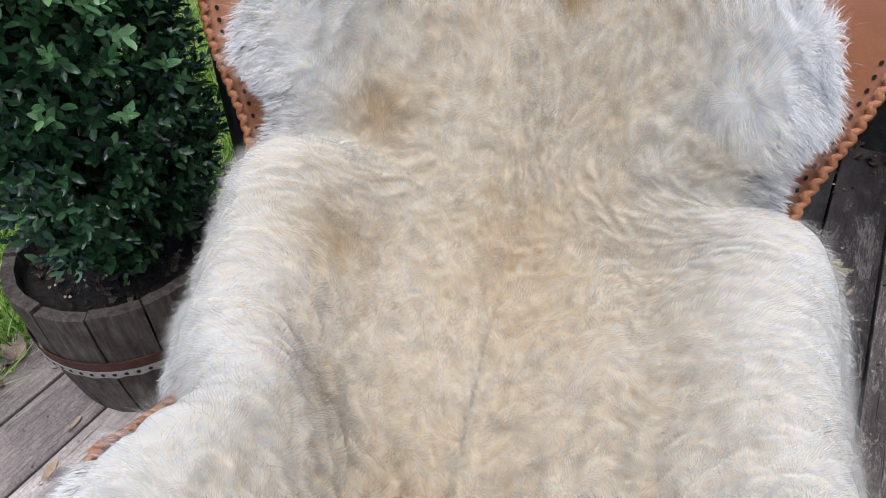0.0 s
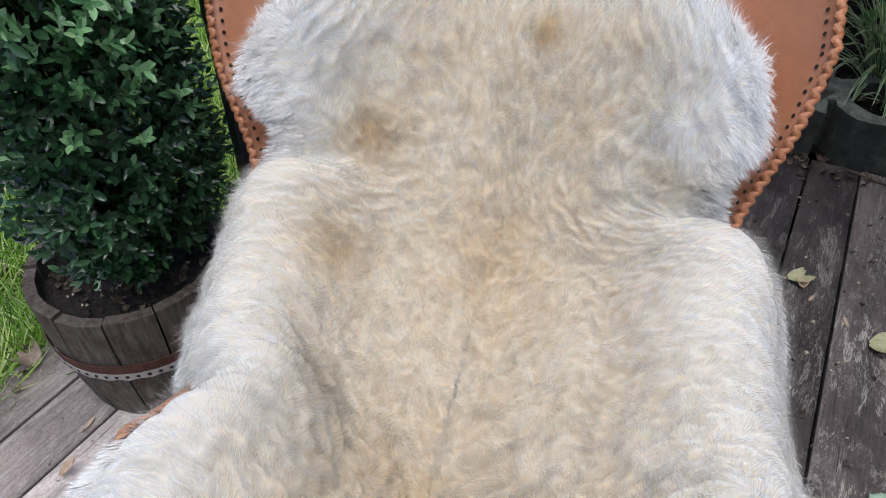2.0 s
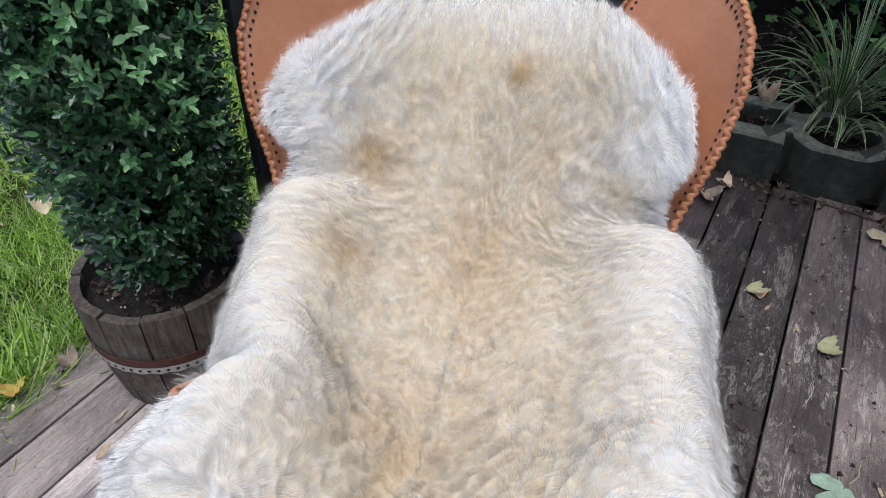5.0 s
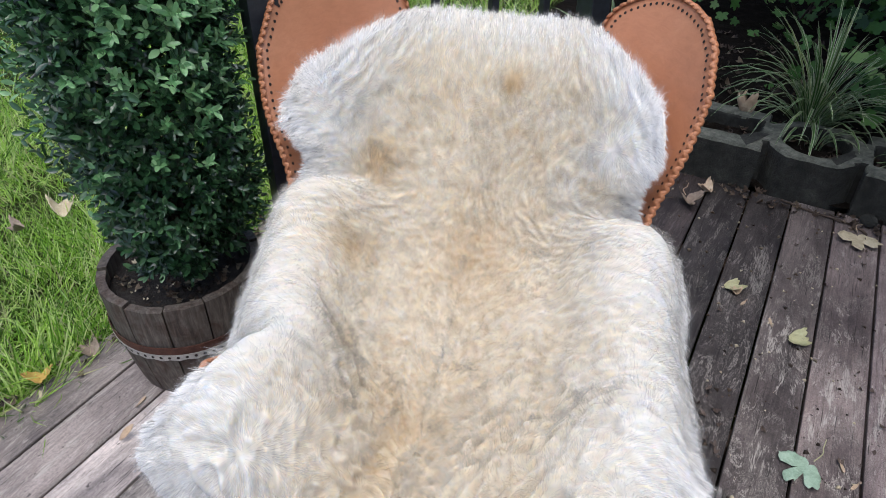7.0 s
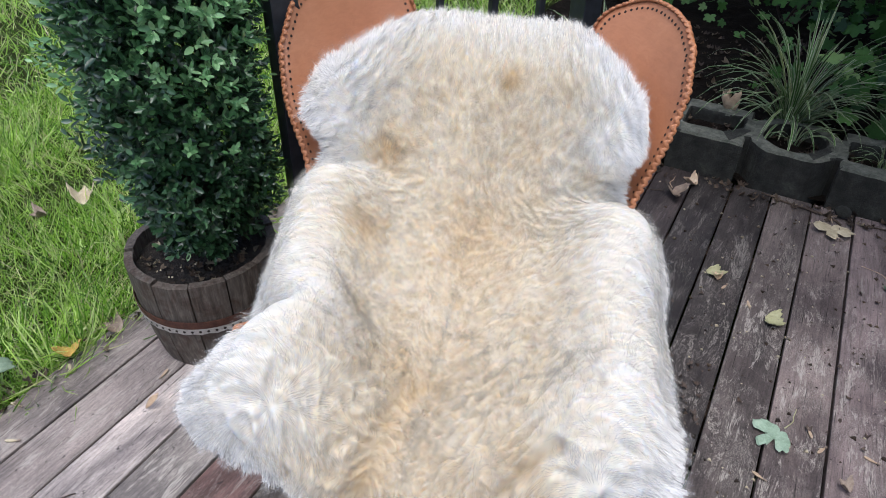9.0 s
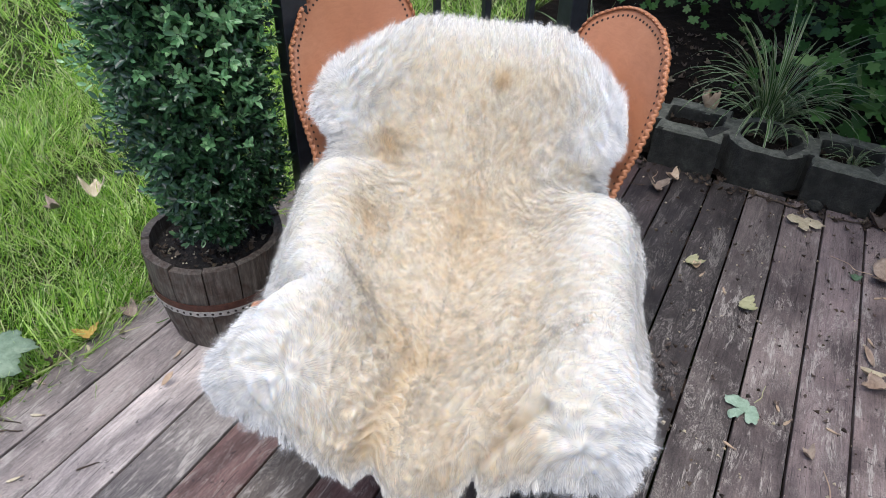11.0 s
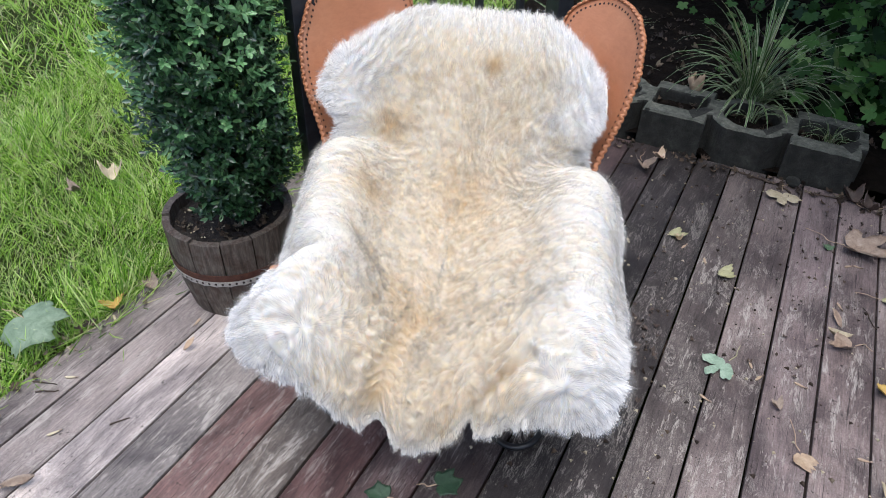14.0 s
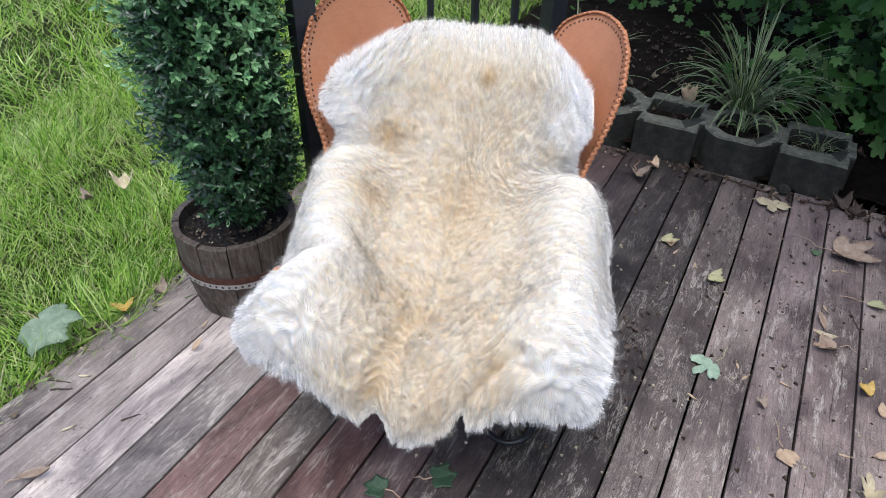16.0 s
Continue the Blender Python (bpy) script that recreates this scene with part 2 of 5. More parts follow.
LITTER = leaf_material("leaf_litter", [(0.0, (0.020, 0.013, 0.009)), (0.5, (0.056, 0.036, 0.024)), (0.85, (0.120, 0.084, 0.056)), (1.0, (0.224, 0.184, 0.128))], 0.7, 0.15)
TWIG = make_plain("twig_bark", [(0.25, (0.03, 0.02, 0.014)), (0.6, (0.08, 0.055, 0.04)), (0.85, (0.14, 0.1, 0.07))], 80.0, 0.85, 0.5, 0.002)


def dead_leaf(name, a, b, c):
    n = Nodes(name)
    blot = n.noise(n.coords(), 35.0, 6.0, 0.65, 0.6)
    vein = n.noise(n.coords(), 220.0, 3.0)
    col = n.mix(0.3, n.ramp(blot, [(0.25, a), (0.52, b), (0.78, c)]), n.ramp(vein, [(0.3, (0.5, 0.5, 0.5)), (0.7, (1.15, 1.15, 1.15))]), "MULTIPLY")
    n.color(col)
    n.set(Roughness=0.6)
    n.bump(vein, 0.3, 0.002)
    return n.mat


PALE_LEAF = dead_leaf("pale_leaf", (0.30, 0.24, 0.15), (0.50, 0.43, 0.29), (0.62, 0.56, 0.40))
TAN_LEAF = dead_leaf("tan_leaf", (0.24, 0.155, 0.10), (0.45, 0.33, 0.22), (0.58, 0.47, 0.34))
DRY_LEAF = dead_leaf("dry_leaf", (0.19, 0.125, 0.085), (0.36, 0.265, 0.195), (0.50, 0.40, 0.31))
PALE_GREEN = dead_leaf("pale_green_leaf", (0.08, 0.13, 0.07), (0.17, 0.235, 0.15), (0.27, 0.34, 0.235))
BROWN_LEAF = dead_leaf("brown_leaf", (0.12, 0.085, 0.062), (0.27, 0.205, 0.155), (0.42, 0.35, 0.28))
GREEN_LEAF = dead_leaf("green_leaf", (0.04, 0.08, 0.04), (0.09, 0.15, 0.08), (0.16, 0.22, 0.13))
MINT_LEAF = dead_leaf("mint_leaf", (0.17, 0.25, 0.17), (0.31, 0.42, 0.31), (0.45, 0.55, 0.43))
YELLOW_LEAF = dead_leaf("yellow_leaf", (0.26, 0.13, 0.03), (0.50, 0.33, 0.08), (0.62, 0.46, 0.16))
OLIVE_LEAF = dead_leaf("olive_leaf", (0.22, 0.22, 0.10), (0.38, 0.37, 0.20), (0.5, 0.47, 0.3))
IVY_LEAF = dead_leaf("ivy_leaf", (0.012, 0.03, 0.016), (0.026, 0.062, 0.03), (0.06, 0.115, 0.055))
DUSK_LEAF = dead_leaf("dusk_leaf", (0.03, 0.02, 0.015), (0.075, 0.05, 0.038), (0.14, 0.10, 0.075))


# ---- mesh helpers ----
def part(name, bm, material, parent=None, label="", smooth=False):
    """Links a bmesh as one mesh object under a thing."""
    me = bpy.data.meshes.new(name)
    bm.to_mesh(me)
    bm.free()
    me.materials.append(material)
    if smooth:
        me.polygons.foreach_set("use_smooth", [True] * len(me.polygons))
    ob = new(name, me)
    ob.parent = parent
    if label:
        tagged(ob, label)
    return ob


def mesh_np(name, verts, faces, material, parent=None, smooth=False):
    """A mesh object from arrays; faces is an array of one corner count or a list of such arrays."""
    me = bpy.data.meshes.new(name)
    groups = faces if isinstance(faces, list) else [faces]
    groups = [g for g in groups if len(g)]
    loops = np.concatenate([g.ravel() for g in groups]).astype(np.int32)
    counts = np.concatenate([np.full(len(g), g.shape[1], np.int32) for g in groups])
    me.vertices.add(len(verts))
    me.vertices.foreach_set("co", np.asarray(verts, np.float32).ravel())
    me.loops.add(len(loops))
    me.loops.foreach_set("vertex_index", loops)
    me.polygons.add(len(counts))
    me.polygons.foreach_set("loop_start", np.concatenate([[0], np.cumsum(counts)[:-1]]).astype(np.int32))
    if smooth:
        me.polygons.foreach_set("use_smooth", np.ones(len(counts), bool))
    me.update(calc_edges=True)
    me.materials.append(material)
    ob = new(name, me)
    ob.parent = parent
    return ob


def empty(name, m, label, category, group="", kind=""):
    ob = new(name)
    ob.matrix_basis = m
    return tagged(ob, label, category, group, kind)


def unit(a):
    return a / np.maximum(np.linalg.norm(a, axis=-1, keepdims=True), 1e-9)


def scatter(template, faces, at, along, up, size):
    """Copies of a flat template (x across, y along, z up), set at points with their own axes and sizes."""
    along = unit(along)
    side = unit(np.cross(along, up))
    top = np.cross(side, along)
    size = np.asarray(size).reshape(-1, 1, 1)
    v = at[:, None] + size * (template[None, :, :1] * side[:, None] + template[None, :, 1:2] * along[:, None] + template[None, :, 2:3] * top[:, None])
    k = len(template)
    groups = [(g[None] + (np.arange(len(at)) * k)[:, None, None]).reshape(-1, g.shape[1]) for g in faces]
    return v.reshape(-1, 3), groups


def tube(points, radius, sides=8, closed=False):
    """A bmesh tube along a line of points; radius may be a list."""
    bm = bmesh.new()
    pts = [Vector(p) for p in points]
    n = len(pts)
    radii = [float(q) for q in radius] if hasattr(radius, "__len__") else [float(radius)] * n
    rings, ref = [], Vector((0.31, 0.17, 0.93))
    for i, p in enumerate(pts):
        a = pts[(i - 1) % n] if closed or i else p
        b = pts[(i + 1) % n] if closed or i < n - 1 else p
        d = (b - a).normalized()
        s = d.cross(ref)
        if s.length < 1e-3:
            s = d.cross(Vector((1, 0, 0)))
        s.normalize()
        t = s.cross(d).normalized()
        ref = t
        rings.append([bm.verts.new(p + radii[i] * (math.cos(k * math.tau / sides) * s + math.sin(k * math.tau / sides) * t)) for k in range(sides)])
    for i in range(n if closed else n - 1):
        a, b = rings[i], rings[(i + 1) % n]
        for k in range(sides):
            bm.faces.new((a[k], a[(k + 1) % sides], b[(k + 1) % sides], b[k]))
    if not closed:
        bm.faces.new(rings[0][::-1])
        bm.faces.new(rings[-1])
    bmesh.ops.recalc_face_normals(bm, faces=bm.faces)
    return bm


def box(x0, x1, y0, y1, z0, z1, bevel=0.0):
    bm = bmesh.new()
    bmesh.ops.create_cube(bm, size=1)
    bmesh.ops.scale(bm, verts=bm.verts, vec=(x1 - x0, y1 - y0, z1 - z0))
    bmesh.ops.translate(bm, verts=bm.verts, vec=((x0 + x1) / 2, (y0 + y1) / 2, (z0 + z1) / 2))
    if bevel:
        bmesh.ops.bevel(bm, geom=bm.edges[:], offset=bevel, segments=2, affect="EDGES", profile=0.6)
    return bm


def glide(xs, ys, t):
    """A smooth curve through the values ys at xs, read at t."""
    xs, ys, t = np.asarray(xs, float), np.asarray(ys, float), np.asarray(t, float)
    slope = np.gradient(ys, xs)
    i = np.clip(np.searchsorted(xs, t) - 1, 0, len(xs) - 2)
    h = xs[i + 1] - xs[i]
    s = np.clip((t - xs[i]) / h, 0, 1)
    return ((1 + 2 * s) * (1 - s) ** 2 * ys[i] + s * (1 - s) ** 2 * h * slope[i] + s * s * (3 - 2 * s) * ys[i + 1] + s * s * (s - 1) * h * slope[i + 1])


def wave_noise(p, freq, seed, octaves=3):
    """Smooth pseudo-noise of points, from sums of sines in random directions, about -1 to 1."""
    r = np.random.default_rng(seed)
    total = np.zeros(len(p))
    for o in range(octaves):
        for _ in range(5):
            d = unit(r.normal(size=3)) * freq * (1.9 ** o) * r.uniform(0.7, 1.3)
            total += np.sin(p @ d + r.uniform(0, 6.28)) * 0.36 / (1.7 ** o)
    return total


# ---- ground, lawn, bed ----
DECK_LEFT, DECK_END = -1.30, 2.335


def sheet(name, x0, x1, y0, y1, nx, ny, height, material, label, category):
    xs, ys = np.linspace(x0, x1, nx), np.linspace(y0, y1, ny)
    gx, gy = np.meshgrid(xs, ys, indexing="ij")
    v = np.stack([gx, gy, height(gx, gy)], -1).reshape(-1, 3)
    i, j = np.meshgrid(np.arange(nx - 1), np.arange(ny - 1), indexing="ij")
    a = (i * ny + j).ravel()
    ob = mesh_np(name, v, np.stack([a, a + ny, a + ny + 1, a + 1], -1), material, smooth=True)
    return tagged(ob, label, category, kind="structure")


def rough(gx, gy, amount, freq, seed):
    p = np.stack([gx, gy, 0 * gx], -1).reshape(-1, 3)
    return amount * wave_noise(p, freq, seed).reshape(gx.shape)


bm = bmesh.new()
bmesh.ops.create_grid(bm, x_segments=2, y_segments=2, size=400)
bmesh.ops.translate(bm, verts=bm.verts, vec=(0, 0, -0.20))
ground = tagged(part("ground", bm, TURF), "dark earth ground under deck and garden", "ground", kind="structure")
lawn = sheet("lawn_soil", -9.0, DECK_LEFT - 0.01, -3.0, 9.0, 120, 180, lambda x, y: -0.05 + rough(x, y, 0.012, 5.0, 3), TURF, "mossy turf soil below the green lawn", "lawn")
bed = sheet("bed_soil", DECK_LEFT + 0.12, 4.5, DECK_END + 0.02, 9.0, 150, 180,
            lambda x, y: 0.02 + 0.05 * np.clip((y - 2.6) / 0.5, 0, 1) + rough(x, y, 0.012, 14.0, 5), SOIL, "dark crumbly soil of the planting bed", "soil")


def grass_blades(count, x0, x1, y0, y1, h0, h1, width, seed, lean=0.6):
    r = np.random.default_rng(seed)
    at = np.stack([r.uniform(x0, x1, count), r.uniform(y0, y1, count), np.full(count, -0.055)], -1)
    tuft = 0.5 + 0.5 * wave_noise(at, 9.0, seed + 1)
    up = np.stack([r.normal(0, lean, count), r.normal(0, lean, count), np.ones(count)], -1)
    up[:, :2] += 0.3 * np.stack([wave_noise(at, 6.0, seed + 2), wave_noise(at, 6.0, seed + 3)], -1)
    tpl = np.array([(-0.5, 0, 0), (0.5, 0, 0), (-0.42, 0.45, 0.06), (0.42, 0.45, 0.06), (-0.25, 0.8, 0.22), (0.25, 0.8, 0.22), (0, 1.0, 0.42)], float)
    tpl[:, 0] *= width
    faces = [np.array([(0, 1, 3, 2), (2, 3, 5, 4)]), np.array([(4, 5, 6)])]
    face = np.stack([r.normal(size=count), r.normal(size=count), np.full(count, 0.2)], -1)
    size = r.uniform(h0, h1, count) * (0.65 + 0.5 * tuft)
    return scatter(tpl, faces, at, up, face, size)


def join(groups):
    verts, quads, tris, base = [], [], [], 0
    for v, fs in groups:
        verts.append(v)
        for g in fs:
            (quads if g.shape[1] == 4 else tris).append(g + base)
        base += len(v)
    out = []
    if quads:
        out.append(np.concatenate(quads))
    if tris:
        out.append(np.concatenate(tris))
    return np.concatenate(verts), out


blades = [grass_blades(56000, -2.9, DECK_LEFT - 0.02, -0.5, 3.0, 0.05, 0.14, 0.042, 11, 0.7),
          grass_blades(34000, -6.5, -2.9, -0.5, 6.5, 0.07, 0.15, 0.06, 12, 0.9),
          grass_blades(9000, -2.9, DECK_LEFT - 0.02, 3.0, 6.0, 0.07, 0.15, 0.05, 13),
          grass_blades(3600, DECK_LEFT - 0.07, DECK_LEFT + 0.005, -0.6, 3.0, 0.08, 0.21, 0.026, 14, 1.0)]
v, f = join(blades)
tagged(mesh_np("grass", v, f, GRASS), "lush green uncut lawn grass with some straw", "grass", kind="stuff")

# ---- walls added out of view, to hold back low sky light ----
PLASTER = make_plain("plaster", [(0.25, (0.42, 0.40, 0.37)), (0.55, (0.5, 0.48, 0.45)), (0.8, (0.56, 0.54, 0.5))], 6.0, 0.85, 0.3, 0.004)
tagged(part("wall_south", box(-6.0, 7.0, -7.3, -7.0, -0.2, 2.6), PLASTER), "plain pale plastered wall added out of view beyond the deck", "wall", kind="structure")

# two dark walls, unseen, that dim the bed from behind and beside
DARK_WALL = make_plain("dark_wall", [(0.25, (0.015, 0.012, 0.01)), (0.55, (0.035, 0.028, 0.022)), (0.8, (0.06, 0.05, 0.04))], 9.0, 0.8, 0.4, 0.004)
tagged(part("wall_north", box(-3.2, 4.9, 6.3, 6.36, -0.2, 2.1), DARK_WALL), "dark wall added out of view behind the bed", "wall", kind="structure")
tagged(part("wall_east", box(4.9, 4.96, -0.5, 6.3, -0.2, 2.1), DARK_WALL), "dark wall added out of view beside the bed", "wall", kind="structure")

# ---- deck ----
deck = empty("deck", pose(0, 0, 0), "weathered brown wooden deck of long boards", "deck", kind="structure")
PITCH, GAP = 0.14, 0.0065
DECK_NEAR = -2.24
# board tones; 8 to 10 also darkened for shade beside the chair
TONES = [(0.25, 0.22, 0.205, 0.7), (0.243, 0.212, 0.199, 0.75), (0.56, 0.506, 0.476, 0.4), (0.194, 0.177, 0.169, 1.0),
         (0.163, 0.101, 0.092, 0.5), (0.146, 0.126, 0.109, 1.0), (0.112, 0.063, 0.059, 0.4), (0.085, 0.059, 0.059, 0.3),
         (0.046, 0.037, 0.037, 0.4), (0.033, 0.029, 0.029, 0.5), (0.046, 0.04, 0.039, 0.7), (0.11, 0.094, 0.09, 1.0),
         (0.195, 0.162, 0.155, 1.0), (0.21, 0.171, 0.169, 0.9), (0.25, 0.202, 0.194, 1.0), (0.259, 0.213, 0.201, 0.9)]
bm = box(-PITCH / 2 + GAP / 2, PITCH / 2 - GAP / 2, DECK_NEAR, DECK_END, -0.028, 0.0, 0.003)
first = part("board", bm, WOOD, deck)
board_mesh = first.data
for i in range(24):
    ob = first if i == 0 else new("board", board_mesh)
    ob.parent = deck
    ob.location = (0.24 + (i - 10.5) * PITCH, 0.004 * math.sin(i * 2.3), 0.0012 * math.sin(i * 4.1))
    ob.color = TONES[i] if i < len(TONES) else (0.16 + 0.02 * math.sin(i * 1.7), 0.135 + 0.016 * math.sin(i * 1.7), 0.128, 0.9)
for y in (-1.6, -0.9, -0.2, 0.5, 1.2, 1.9, 2.28):
    part("joist", box(-1.27, 2.1, y - 0.03, y + 0.03, -0.19, -0.0285), TWIG, deck)

# ---- butterfly chair ----
CHAIR = Matrix.Translation((-0.30, 0.75, 0)) @ pose(0, 0, 0, 0, 0, 16)
chair = empty("butterfly_chair", CHAIR, "tan leather butterfly chair with braided edges and black steel frame", "chair")
KS = np.linspace(0, 1, 10)
# leather sling: middle line (back, height) and edge line (half width, back, height), from the back rest to the front
MID_B = (0.64, 0.58, 0.47, 0.33, 0.17, 0.03, -0.10, -0.20, -0.28, -0.315)
MID_Z = (0.84, 0.72, 0.54, 0.39, 0.30, 0.255, 0.235, 0.23, 0.235, 0.24)
RIM_R = (0.375, 0.413, 0.382, 0.33, 0.335, 0.33, 0.325, 0.33, 0.325, 0.305)
RIM_B = (0.53, 0.365, 0.25, 0.185, 0.09, -0.01, -0.10, -0.18, -0.235, -0.27)
RIM_Z = (0.985, 0.915, 0.755, 0.60, 0.495, 0.445, 0.43, 0.435, 0.45, 0.455)


RISE = (0.04, 0.025, 0.0, 0.0, 0.0, 0.0, 0.02, 0.05, 0.075, 0.08)
SPREAD = (1.03, 1.05, 1.08, 1.06, 1.02, 1.0, 1.0, 1.0, 1.0, 1.0)


def sling(u, v, lift=0.0):
    """A place on the leather, u from -1 to 1 across, v from 0 (back) to 1 (front)."""
    a = np.abs(u)
    q = a ** 2.1
    b0, z0 = glide(KS, MID_B, v), glide(KS, MID_Z, v)
    x = u * glide(KS, RIM_R, v) * (1.0 + 0.10 * (1 - a)) * np.where(u < 0, glide(KS, SPREAD, v), 1.0)
    y = b0 + (glide(KS, RIM_B, v) - b0) * q
    z = z0 + (glide(KS, RIM_Z, v) + np.where(u < 0, glide(KS, RISE, v), 0.0) - z0) * q
    return np.stack([x, y, z + lift], -1)


def sling_ends(u):
    """Where the leather begins and ends along v at each u: two high lobes at the back, two at the front."""
    a = np.abs(u)
    start = 0.02 + 0.24 * np.exp(-(a / 0.42) ** 4) + 0.16 * np.clip((a - 0.62) / 0.38, 0, 1) ** 4
    end = 1.0 - 0.05 * np.exp(-(a / 0.5) ** 4) - 0.10 * np.clip((a - 0.6) / 0.4, 0, 1) ** 4
    return start, end


def sling_at(u, s, lift=0.0):
    start, end = sling_ends(u)
    return sling(u, start + (end - start) * s, lift)


NU, NV = 61, 81
gu, gs = np.meshgrid(np.linspace(-1, 1, NU), np.linspace(0, 1, NV), indexing="ij")
top = sling_at(gu.ravel(), gs.ravel())
nrm_u = sling_at(gu.ravel() + 1e-3, gs.ravel()) - sling_at(gu.ravel() - 1e-3, gs.ravel())
nrm_v = sling_at(gu.ravel(), gs.ravel() + 1e-3) - sling_at(gu.ravel(), gs.ravel() - 1e-3)
nrm = unit(np.cross(nrm_v, nrm_u))
nrm *= np.sign(nrm[:, 2:3] + 1e-9)
i, j = np.meshgrid(np.arange(NU - 1), np.arange(NV - 1), indexing="ij")
a = (i * NV + j).ravel()
quads = np.stack([a, a + NV, a + NV + 1, a + 1], -1)
rim_ids = np.concatenate([np.arange(NV), np.arange(1, NU) * NV + NV - 1, (NU - 1) * NV + np.arange(NV - 2, -1, -1), np.arange(NU - 2, 0, -1) * NV])
count = len(top)
side = np.stack([rim_ids, np.roll(rim_ids, -1), np.roll(rim_ids, -1) + count, rim_ids + count], -1)
leather = mesh_np("sling", np.concatenate([top, top - 0.004 * nrm]), np.concatenate([quads, quads[:, ::-1] + count, side]), LEATHER, chair, True)
tagged(leather, "smooth tan leather sling")

# braided lace along the rim, with the dark holes that it passes through
rim = top[rim_ids]
rim_n = nrm[rim_ids]
step = np.linalg.norm(np.roll(rim, -1, 0) - rim, axis=1)
dist = np.concatenate([[0], np.cumsum(step)])
loop_p = np.concatenate([rim, rim[:1]])
loop_n = np.concatenate([rim_n, rim_n[:1]])
rim_in = unit(sling_at(gu.ravel()[rim_ids] * 0.94, 0.5 + (gs.ravel()[rim_ids] - 0.5) * 0.94) - rim)
loop_in = np.concatenate([rim_in, rim_in[:1]])


def on_rim(d):
    d = np.mod(d, dist[-1])
    p = np.stack([np.interp(d, dist, loop_p[:, k]) for k in range(3)], -1)
    n = unit(np.stack([np.interp(d, dist, loop_n[:, k]) for k in range(3)], -1))
    return p, n


def outwards(d, tan):
    """Out of the leather, in its surface, square to the rim."""
    d = np.mod(d, dist[-1])
    out = -unit(np.stack([np.interp(d, dist, loop_in[:, k]) for k in range(3)], -1))
    return unit(out - tan * np.sum(out * tan, 1, keepdims=True))


def frame_at(at, x, y, z):
    """A pose from a place and three axes."""
    m = Matrix.Identity(4)
    for c, axis in enumerate((x, y, z, at)):
        for row in range(3):
            m[row][c] = float(axis[row])
    return m


def lace():
    """Slanting plaits, each a bent bead of cord over the edge."""
    pitch = 0.016
    n = int(dist[-1] / pitch)
    d = np.arange(n) * pitch
    p, nn = on_rim(d)
    q, _ = on_rim(d + 0.004)
    tan = unit(q - p)
    out = outwards(d, tan)
    verts, faces, base = [], [], 0
    sides = 6
    t = np.linspace(0, 1, 7)
    for way, shift in ((1, 0.0), (-1, 0.5)):
        lines = []
        for k in t:
            ang = (k - 0.5) * 2.6
            c = p + out * (0.0045 * math.cos(ang) - 0.0055) + nn * way * 0.0 + tan * (pitch * (0.95 * (k - 0.5) + shift))
            c = c + nn * (0.0062 * math.sin(ang) * way) + out * 0.004
            lines.append(c)
        lines = np.stack(lines, 1)
        d1 = unit(np.gradient(lines, axis=1))
        s1 = unit(np.cross(d1, tan[:, None, :] + 0.3 * out[:, None, :]))
        s2 = np.cross(d1, s1)
        rad = 0.0058 * (0.55 + 0.45 * np.sin(np.pi * t))
        ang = np.arange(sides) * math.tau / sides
        ring = lines[:, :, None] + rad[None, :, None, None] * (np.cos(ang)[None, None, :, None] * s1[:, :, None] * 0.7 + np.sin(ang)[None, None, :, None] * s2[:, :, None])
        verts.append(ring.reshape(-1, 3))
        per = len(t) * sides
        for m in range(len(t) - 1):
            for k in range(sides):
                quad = np.array([m * sides + k, m * sides + (k + 1) % sides, (m + 1) * sides + (k + 1) % sides, (m + 1) * sides + k])
                faces.append(base + (np.arange(n) * per)[:, None] + quad)
        base += n * per
    ob = mesh_np("lacing", np.concatenate(verts), np.concatenate(faces), LACE, chair, True)
    tagged(ob, "braided light tan leather lacing")
    p, nn = on_rim(d + 0.003)
    q, _ = on_rim(d + 0.007)
    tan = unit(q - p)
    out = outwards(d + 0.003, tan)
    spots, side = p - out * 0.0155 + nn * 0.0012, np.cross(nn, tan)
    bm = bmesh.new()
    bmesh.ops.create_circle(bm, cap_ends=True, segments=8, radius=0.0033)
    first_hole = part("lace_hole", bm, DARK, chair)
    for k in range(n):
        hole = first_hole if k == 0 else new("lace_hole", first_hole.data)
        hole.parent = chair
        hole.matrix_basis = frame_at(spots[k], tan[k], side[k], nn[k])


lace()

# steel frame: two bent rods that cross under the seat
for s in (-1, 1):
    pts = []
    keys = np.array([(s * 0.33, 0.615, 0.85), (s * 0.28, 0.56, 0.58), (s * 0.11, 0.20, 0.22), (-s * 0.14, -0.12, 0.045), (-s * 0.19, -0.185, 0.012), (-s * 0.25, -0.20, 0.012),
                     (-s * 0.30, -0.14, 0.011), (-s * 0.31, 0.05, 0.011), (-s * 0.30, 0.22, 0.011), (-s * 0.25, 0.27, 0.03), (-s * 0.10, 0.16, 0.19), (s * 0.10, -0.02, 0.205), (s * 0.27, -0.22, 0.36), (s * 0.315, -0.285, 0.49)])
    tt = np.linspace(0, 1, len(keys))
    fine = np.linspace(0, 1, 90)
    line = np.stack([glide(tt, keys[:, k], fine) for k in range(3)], -1)
    part("frame_rod", tube(line, 0.009, 10), BLACK, chair, "black steel frame rod", True)

# ---- sheepskin ----
skin = empty("sheepskin", CHAIR, "fluffy cream white sheepskin draped over the leather chair", "sheepskin")
